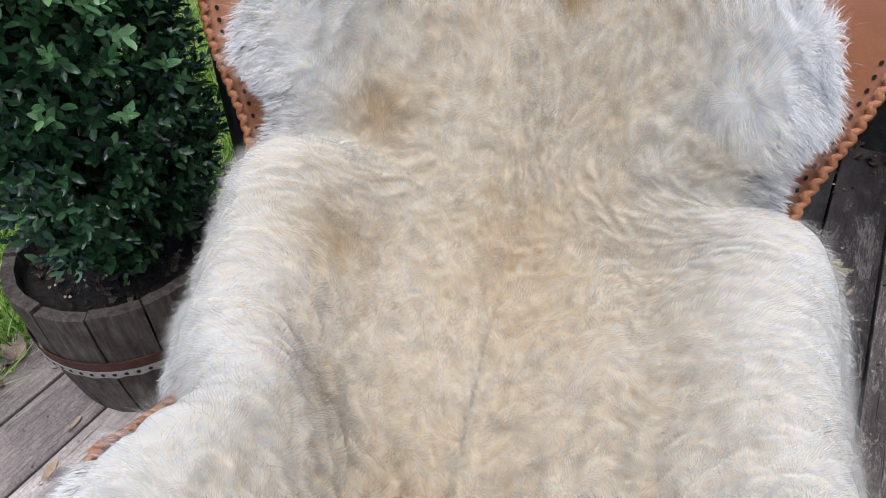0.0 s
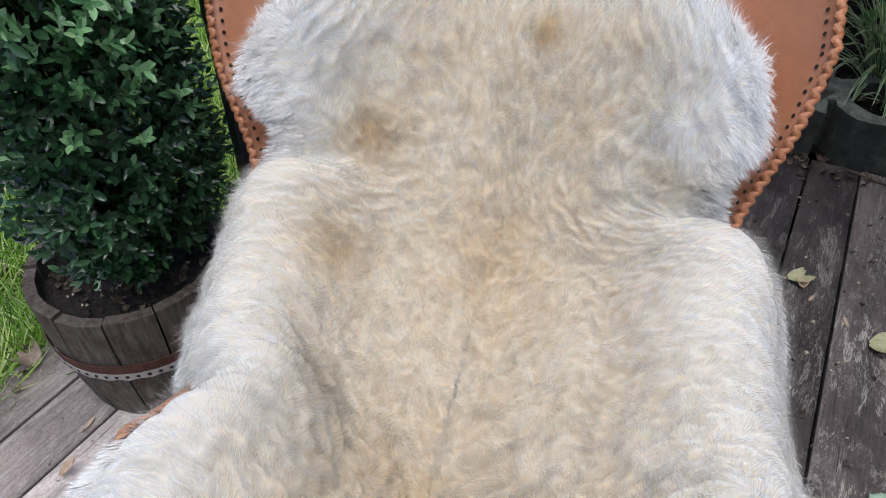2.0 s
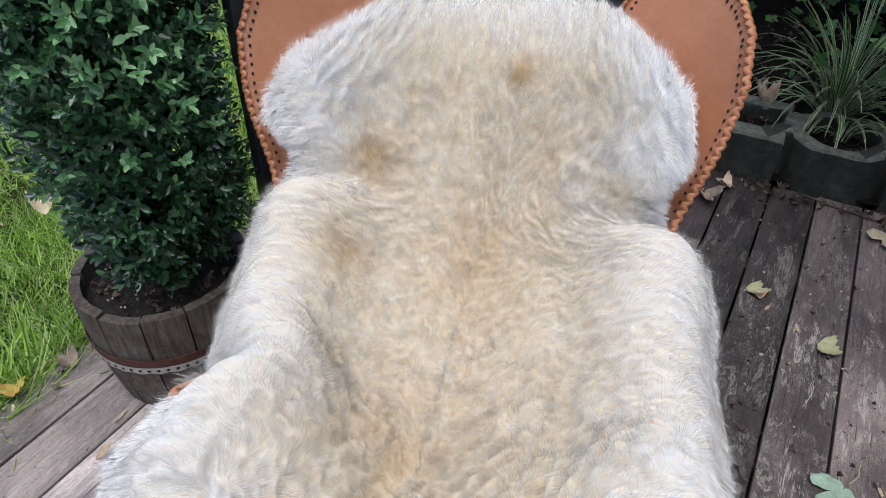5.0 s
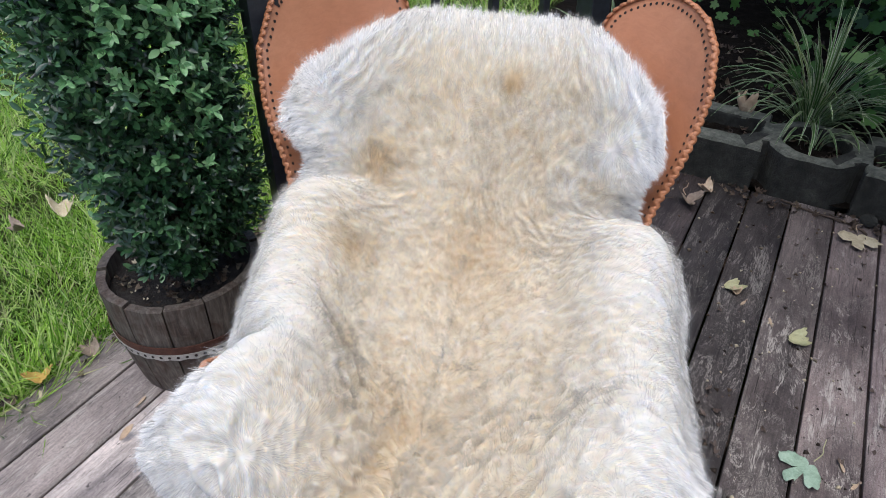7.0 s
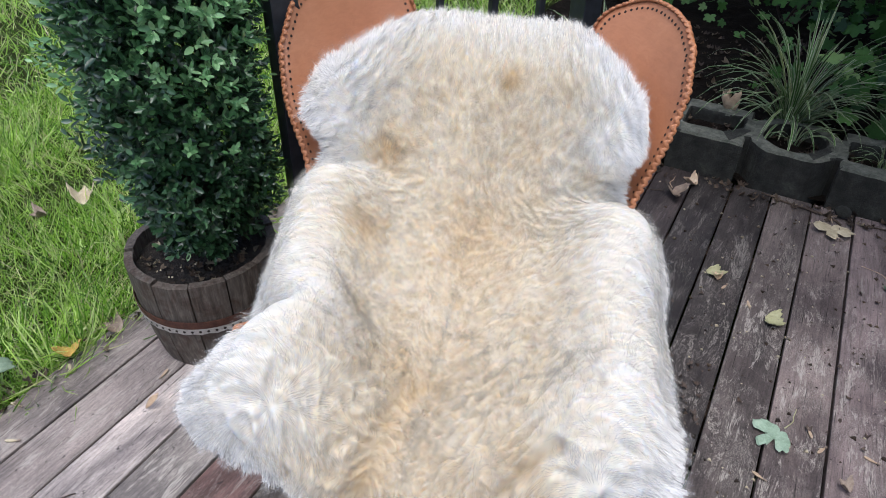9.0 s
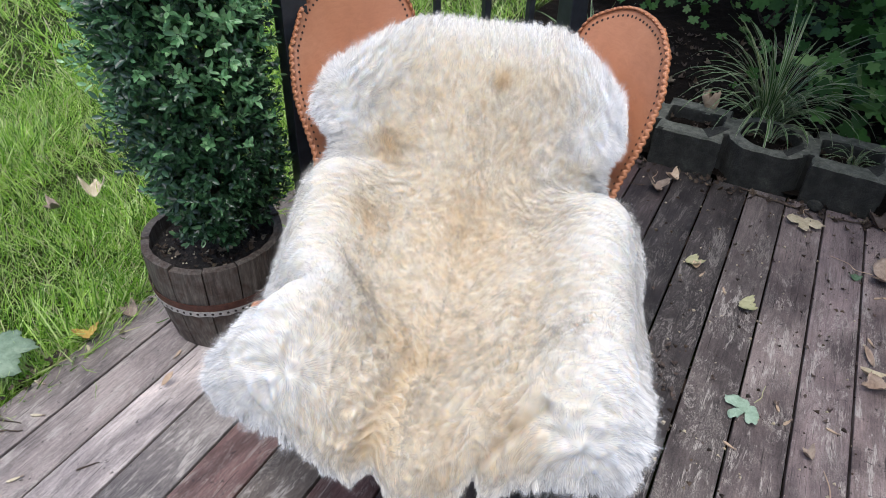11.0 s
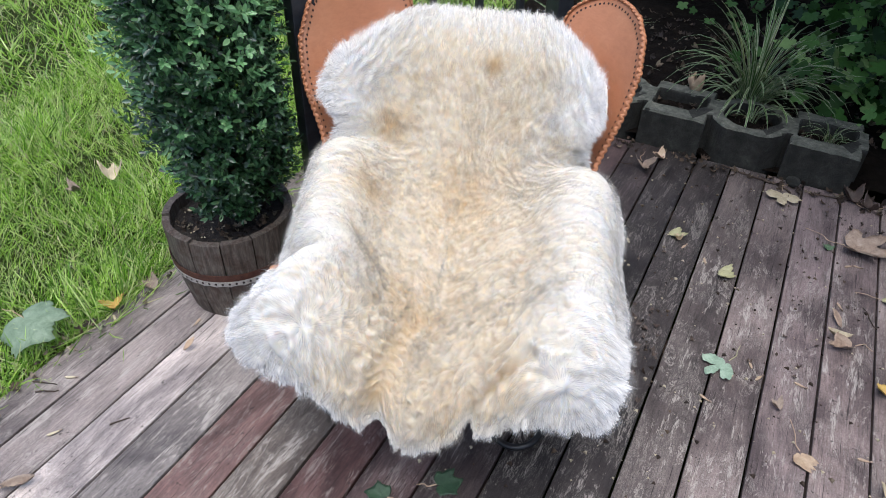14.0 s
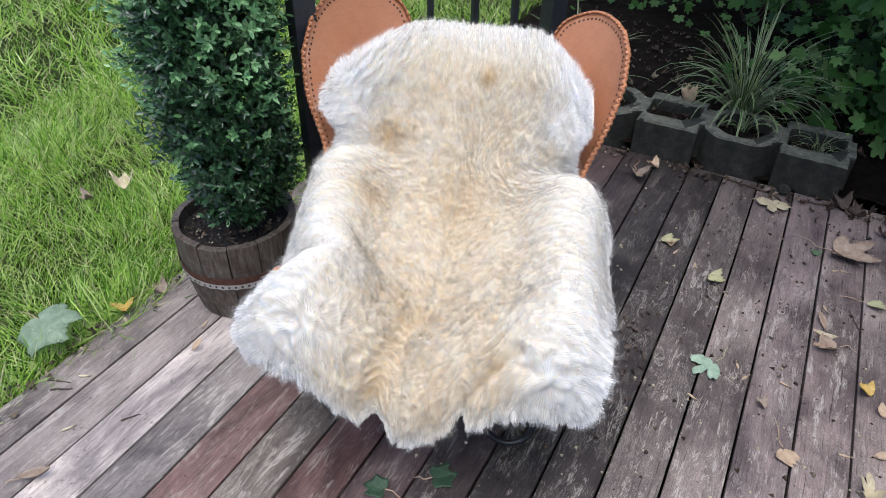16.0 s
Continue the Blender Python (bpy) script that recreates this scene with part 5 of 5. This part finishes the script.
fallen((0.735, 1.475), 0.085, 108, PALE_LEAF, "rolled pale dead leaf on the deck", 0, curl=1.2, fold=1.2, stem=0, narrow=0.55)
fallen((0.700, 1.500), 0.080, 20, DRY_LEAF, "narrow rolled dead leaf piece on the deck", 0, curl=0.6, fold=1.3, stem=0, narrow=0.5)
fallen((0.792, 1.709), 0.085, -98, OLIVE_LEAF, "narrow olive green leaf on the deck", 3, 0.8, 0.5, 0.6, stem=0.9, narrow=0.6)
fallen((-1.335, 0.525), 0.085, -126, YELLOW_LEAF, "curled yellow leaf at the edge of the lawn", 3, 0.75, 0.9, 0.5, lift=0.012, stem=0)
fallen((-1.465, 0.315), 0.19, -100, PALE_GREEN, "large pale green maple leaf on the lawn edge", 5, 0.60, -0.22, -0.10, lift=0.060, tilt=(-4, 14), stem=0.35, narrow=1.1)
fallen((-1.24, 0.63), 0.07, 100, BROWN_LEAF, "curled brown leaf at the lawn edge", 3, 0.7, 1.2, 0.4, stem=0)
fallen((-0.150, 0.427), 0.085, -53, IVY_LEAF, "dark green ivy leaf lying on the deck", 5, 0.6, 0.15, 0.15, stem=0.5)
fallen((-0.213, 0.351), 0.075, 99, IVY_LEAF, "green ivy leaf lying on the deck", 5, 0.6, 0.15, 0.15, stem=0.9)
fallen((-1.82, 0.96), 0.10, 40, PALE_LEAF, "crumpled pale dry leaf lying in the lawn", 3, 0.6, 1.3, 0.5, lift=0.03, stem=0)
fallen((-1.90, 0.90), 0.07, 160, BROWN_LEAF, "crumpled brown dry leaf lying in the lawn", 3, 0.6, 1.3, 0.5, lift=0.02, stem=0)
fallen((0.85, 1.27), 0.06, 60, YELLOW_LEAF, "small curled yellow leaf on the deck", 3, 0.7, 1.0, 0.3, stem=0)
fallen((0.87, 1.20), 0.05, 10, TAN_LEAF, "small curled tan leaf on the deck", 0, curl=1.0, fold=0.3, stem=0)
fallen((-0.005, 2.235), 0.075, 80, TAN_LEAF, "small tan leaf by the planting stones", 3, 0.6, 0.9, 0.5, stem=0)
fallen((0.02, 2.63), 0.12, 120, TAN_LEAF, "large dry tan leaf caught in the bed", 3, 0.7, 1.4, 0.4, lift=0.13, stem=0.3, tilt=(35, 20))
fallen((0.865, 0.955), 0.085, 150, PALE_LEAF, "crumpled pale dry leaf on the deck boards", 5, 0.35, 1.1, 0.5, stem=0)
fallen((0.850, 1.05), 0.05, -60, TAN_LEAF, "small tan leaf on the deck boards", 0, curl=0.4, fold=0.3, stem=0.4)
fallen((-1.050, -0.069), 0.090, -50, BROWN_LEAF, "rolled grey dry leaf on the pale board", 0, curl=0.9, fold=1.2, stem=0.3, narrow=0.6)
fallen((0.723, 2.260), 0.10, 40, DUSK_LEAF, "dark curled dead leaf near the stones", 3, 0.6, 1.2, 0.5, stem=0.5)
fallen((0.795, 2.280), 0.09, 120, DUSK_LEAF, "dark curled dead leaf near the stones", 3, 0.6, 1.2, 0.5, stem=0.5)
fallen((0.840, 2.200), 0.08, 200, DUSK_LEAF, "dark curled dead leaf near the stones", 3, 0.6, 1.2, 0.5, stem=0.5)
fallen((0.585, 1.080), 0.045, 70, BROWN_LEAF, "small crumpled brown leaf on the deck", 3, 0.6, 1.5, 0.4, stem=0)
fallen((0.165, 1.700), 0.04, 30, TAN_LEAF, "small crumpled tan leaf on the deck", 3, 0.6, 1.0, 0.4, stem=0)
fallen((0.640, 1.900), 0.045, 10, GREEN_LEAF, "small green leaf under the large dead leaf", 3, 0.8, 0.4, 0.3, stem=0)
fallen((-0.985, 0.470), 0.05, -20, TAN_LEAF, "small upright tan leaf by the barrel", 0, curl=0.5, fold=0.8, stem=0, narrow=0.8, tilt=(30, 0))


def samara(x, y, turn, size=0.035, material=TAN_LEAF):
    """A winged maple seed."""
    ob = empty("maple_seed", pose(x, y, 0.003, 0, 0, turn), "dry winged maple seed lying on the deck", "seed", "maple seeds")
    pts = [(0.10 * math.sin(math.pi * t) ** 0.5 * (0.6 + 0.9 * t) * sgn, t) for sgn, ts in ((-1, np.linspace(0.02, 1, 9)), (1, np.linspace(1, 0.02, 9))) for t in ts]
    bm = bmesh.new()
    low = [bm.verts.new((px * size, py * size, 0)) for px, py in pts]
    high = [bm.verts.new((px * size, py * size, 0.0012 + 0.002 * py)) for px, py in pts]
    bm.faces.new(low[::-1])
    bm.faces.new(high)
    for k in range(len(pts)):
        bm.faces.new((low[k], low[(k + 1) % len(pts)], high[(k + 1) % len(pts)], high[k]))
    part("wing", bm, material, ob)
    bm = bmesh.new()
    bmesh.ops.create_uvsphere(bm, u_segments=8, v_segments=6, radius=0.10 * size)
    bmesh.ops.scale(bm, verts=bm.verts, vec=(1, 1.5, 0.6))
    bmesh.ops.translate(bm, verts=bm.verts, vec=(0, 0.02 * size, 0.002))
    part("nut", bm, BROWN_LEAF, ob, smooth=True)


for x, y, turn in ((-1.174, 0.256, 120), (-1.252, 0.46, 60), (-1.261, 0.324, 100), (-1.035, 0.56, 10), (-1.064, 0.115, 150), (0.471, 1.232, 200), (0.515, 1.19, 150),
                   (0.63, 1.20, 80), (0.19, 1.70, 160), (0.27, 1.62, 20), (0.75, 1.86, 90), (0.70, 1.60, 30), (0.80, 1.02, 100), (0.40, 1.02, 70), (0.72, 1.86, 130)):
    samara(x, y, turn, 0.034, PALE_LEAF if y < 0.5 else TAN_LEAF)


def twig(x, y, turn, length, thick=0.003):
    r = np.random.default_rng(int(abs(x * 1000)))
    pts = [(0, (q / 6 - 0.5) * length, thick + abs(r.normal(0, 0.002))) for q in range(7)]
    pts = [(p[0] + r.normal(0, 0.018 * length), p[1], p[2]) for p in pts]
    ob = empty("twig", pose(x, y, 0.0, 0, 0, turn), "short dark twig lying on the deck", "twig", "twigs")
    part("stick", tube(pts, [thick * (1 - 0.08 * q) for q in range(7)], 6), TWIG, ob, smooth=True)


for x, y, turn, length, thick in ((-0.955, 0.207, -35, 0.05, 0.0025), (-1.204, 0.184, -60, 0.06, 0.003), (-1.235, 0.20, -70, 0.07, 0.002), (-1.30, 0.14, -70, 0.06, 0.003),
                                  (0.78, 1.60, 20, 0.10, 0.002), (0.30, 2.29, 80, 0.2, 0.005), (0.42, 2.27, 60, 0.14, 0.004), (0.62, 2.28, 100, 0.16, 0.004), (0.05, 1.15, 20, 0.05, 0.003), (0.08, 1.11, 70, 0.05, 0.002), (-0.16, 2.13, -80, 0.07, 0.002)):
    twig(x, y, turn, length, thick)

bm = bmesh.new()
bmesh.ops.create_icosphere(bm, subdivisions=3, radius=0.028)
for vert in bm.verts:
    vert.co *= 1 + 0.12 * noise.noise(vert.co * 30)
    vert.co.z = vert.co.z * 0.72 + 0.02
ob = tagged(part("pebble", bm, CONCRETE, smooth=True), "round dark grey pebble beside the stones", "pebble")
ob.location = (0.476, 2.30, 0.0)


def crumbs(name, count, area, size, material, label, seed, flat=0.4, z=0.0, leafy=False):
    """Tiny bits strewn over an area."""
    r = np.random.default_rng(seed)
    x0, x1, y0, y1 = area
    at = np.stack([r.uniform(x0, x1, count), r.uniform(y0, y1, count), np.full(count, z)], -1)
    tpl = np.array([(-0.5, -0.3, 0), (0.5, -0.45, 0), (0.1, 0.6, 0), (-0.3, 0.1, flat), (0.25, 0.0, flat)], float)
    tris = np.array([(0, 1, 4), (0, 4, 3), (1, 2, 4), (2, 3, 4), (2, 0, 3), (0, 2, 1)])
    way = np.stack([r.normal(size=count), r.normal(size=count), np.zeros(count)], -1)
    up = np.tile((0.0, 0.0, 1.0), (count, 1))
    if leafy:
        tpl, tris = leaf_template(3, 0.6, 0.9)
        tpl = tpl * np.array([0.8, 1.0, 1.0])
        up = up + r.normal(0, 0.45, (count, 3))
        at[:, 2] += 0.004
    v, f = scatter(tpl, [tris], at, way, up, size * r.uniform(0.4, 1.6, count) ** 1.5)
    return tagged(mesh_np(name, v, f, material), label, "debris", kind="stuff")


crumbs("crumbs", 420, (-0.1, 1.3, 0.5, 2.3), 0.008, LITTER, "small dry bits strewn over the deck boards", 91)
crumbs("pale_crumbs", 330, (-0.3, 1.3, 0.4, 2.3), 0.0065, PALE_LEAF, "tiny pale specks strewn over the deck boards", 92)
crumbs("stone_litter", 300, (-0.75, 1.2, 2.24, 2.335), 0.020, LITTER, "dead leaf bits gathered against the stones", 93, leafy=True)
crumbs("bed_litter", 1100, (-0.9, 2.0, 2.62, 3.8), 0.030, LITTER, "dead leaf litter on the bed soil", 94, 0.3, 0.075, True)
crumbs("edge_litter", 220, (-1.34, -1.25, -0.4, 2.3), 0.018, LITTER, "dry bits along the lawn edge of the deck", 95, leafy=True)
pot = crumbs("pot_litter", 260, (-1.16, -0.92, 0.67, 0.91), 0.014, LITTER, "dry leaf bits on the potting soil", 96, 0.4, HB - 0.036, True)
crumbs("cell_litter", 130, (-0.72, 0.66, 2.40, 2.57), 0.022, LITTER, "dry leaf bits inside the planting stones", 97, 0.3, 0.118, True)
crumbs("pot_chips", 45, (-1.17, -0.93, 0.66, 0.90), 0.012, PALE_LEAF, "pale dry chips on the potting soil", 98, 0.3, HB - 0.034, True)
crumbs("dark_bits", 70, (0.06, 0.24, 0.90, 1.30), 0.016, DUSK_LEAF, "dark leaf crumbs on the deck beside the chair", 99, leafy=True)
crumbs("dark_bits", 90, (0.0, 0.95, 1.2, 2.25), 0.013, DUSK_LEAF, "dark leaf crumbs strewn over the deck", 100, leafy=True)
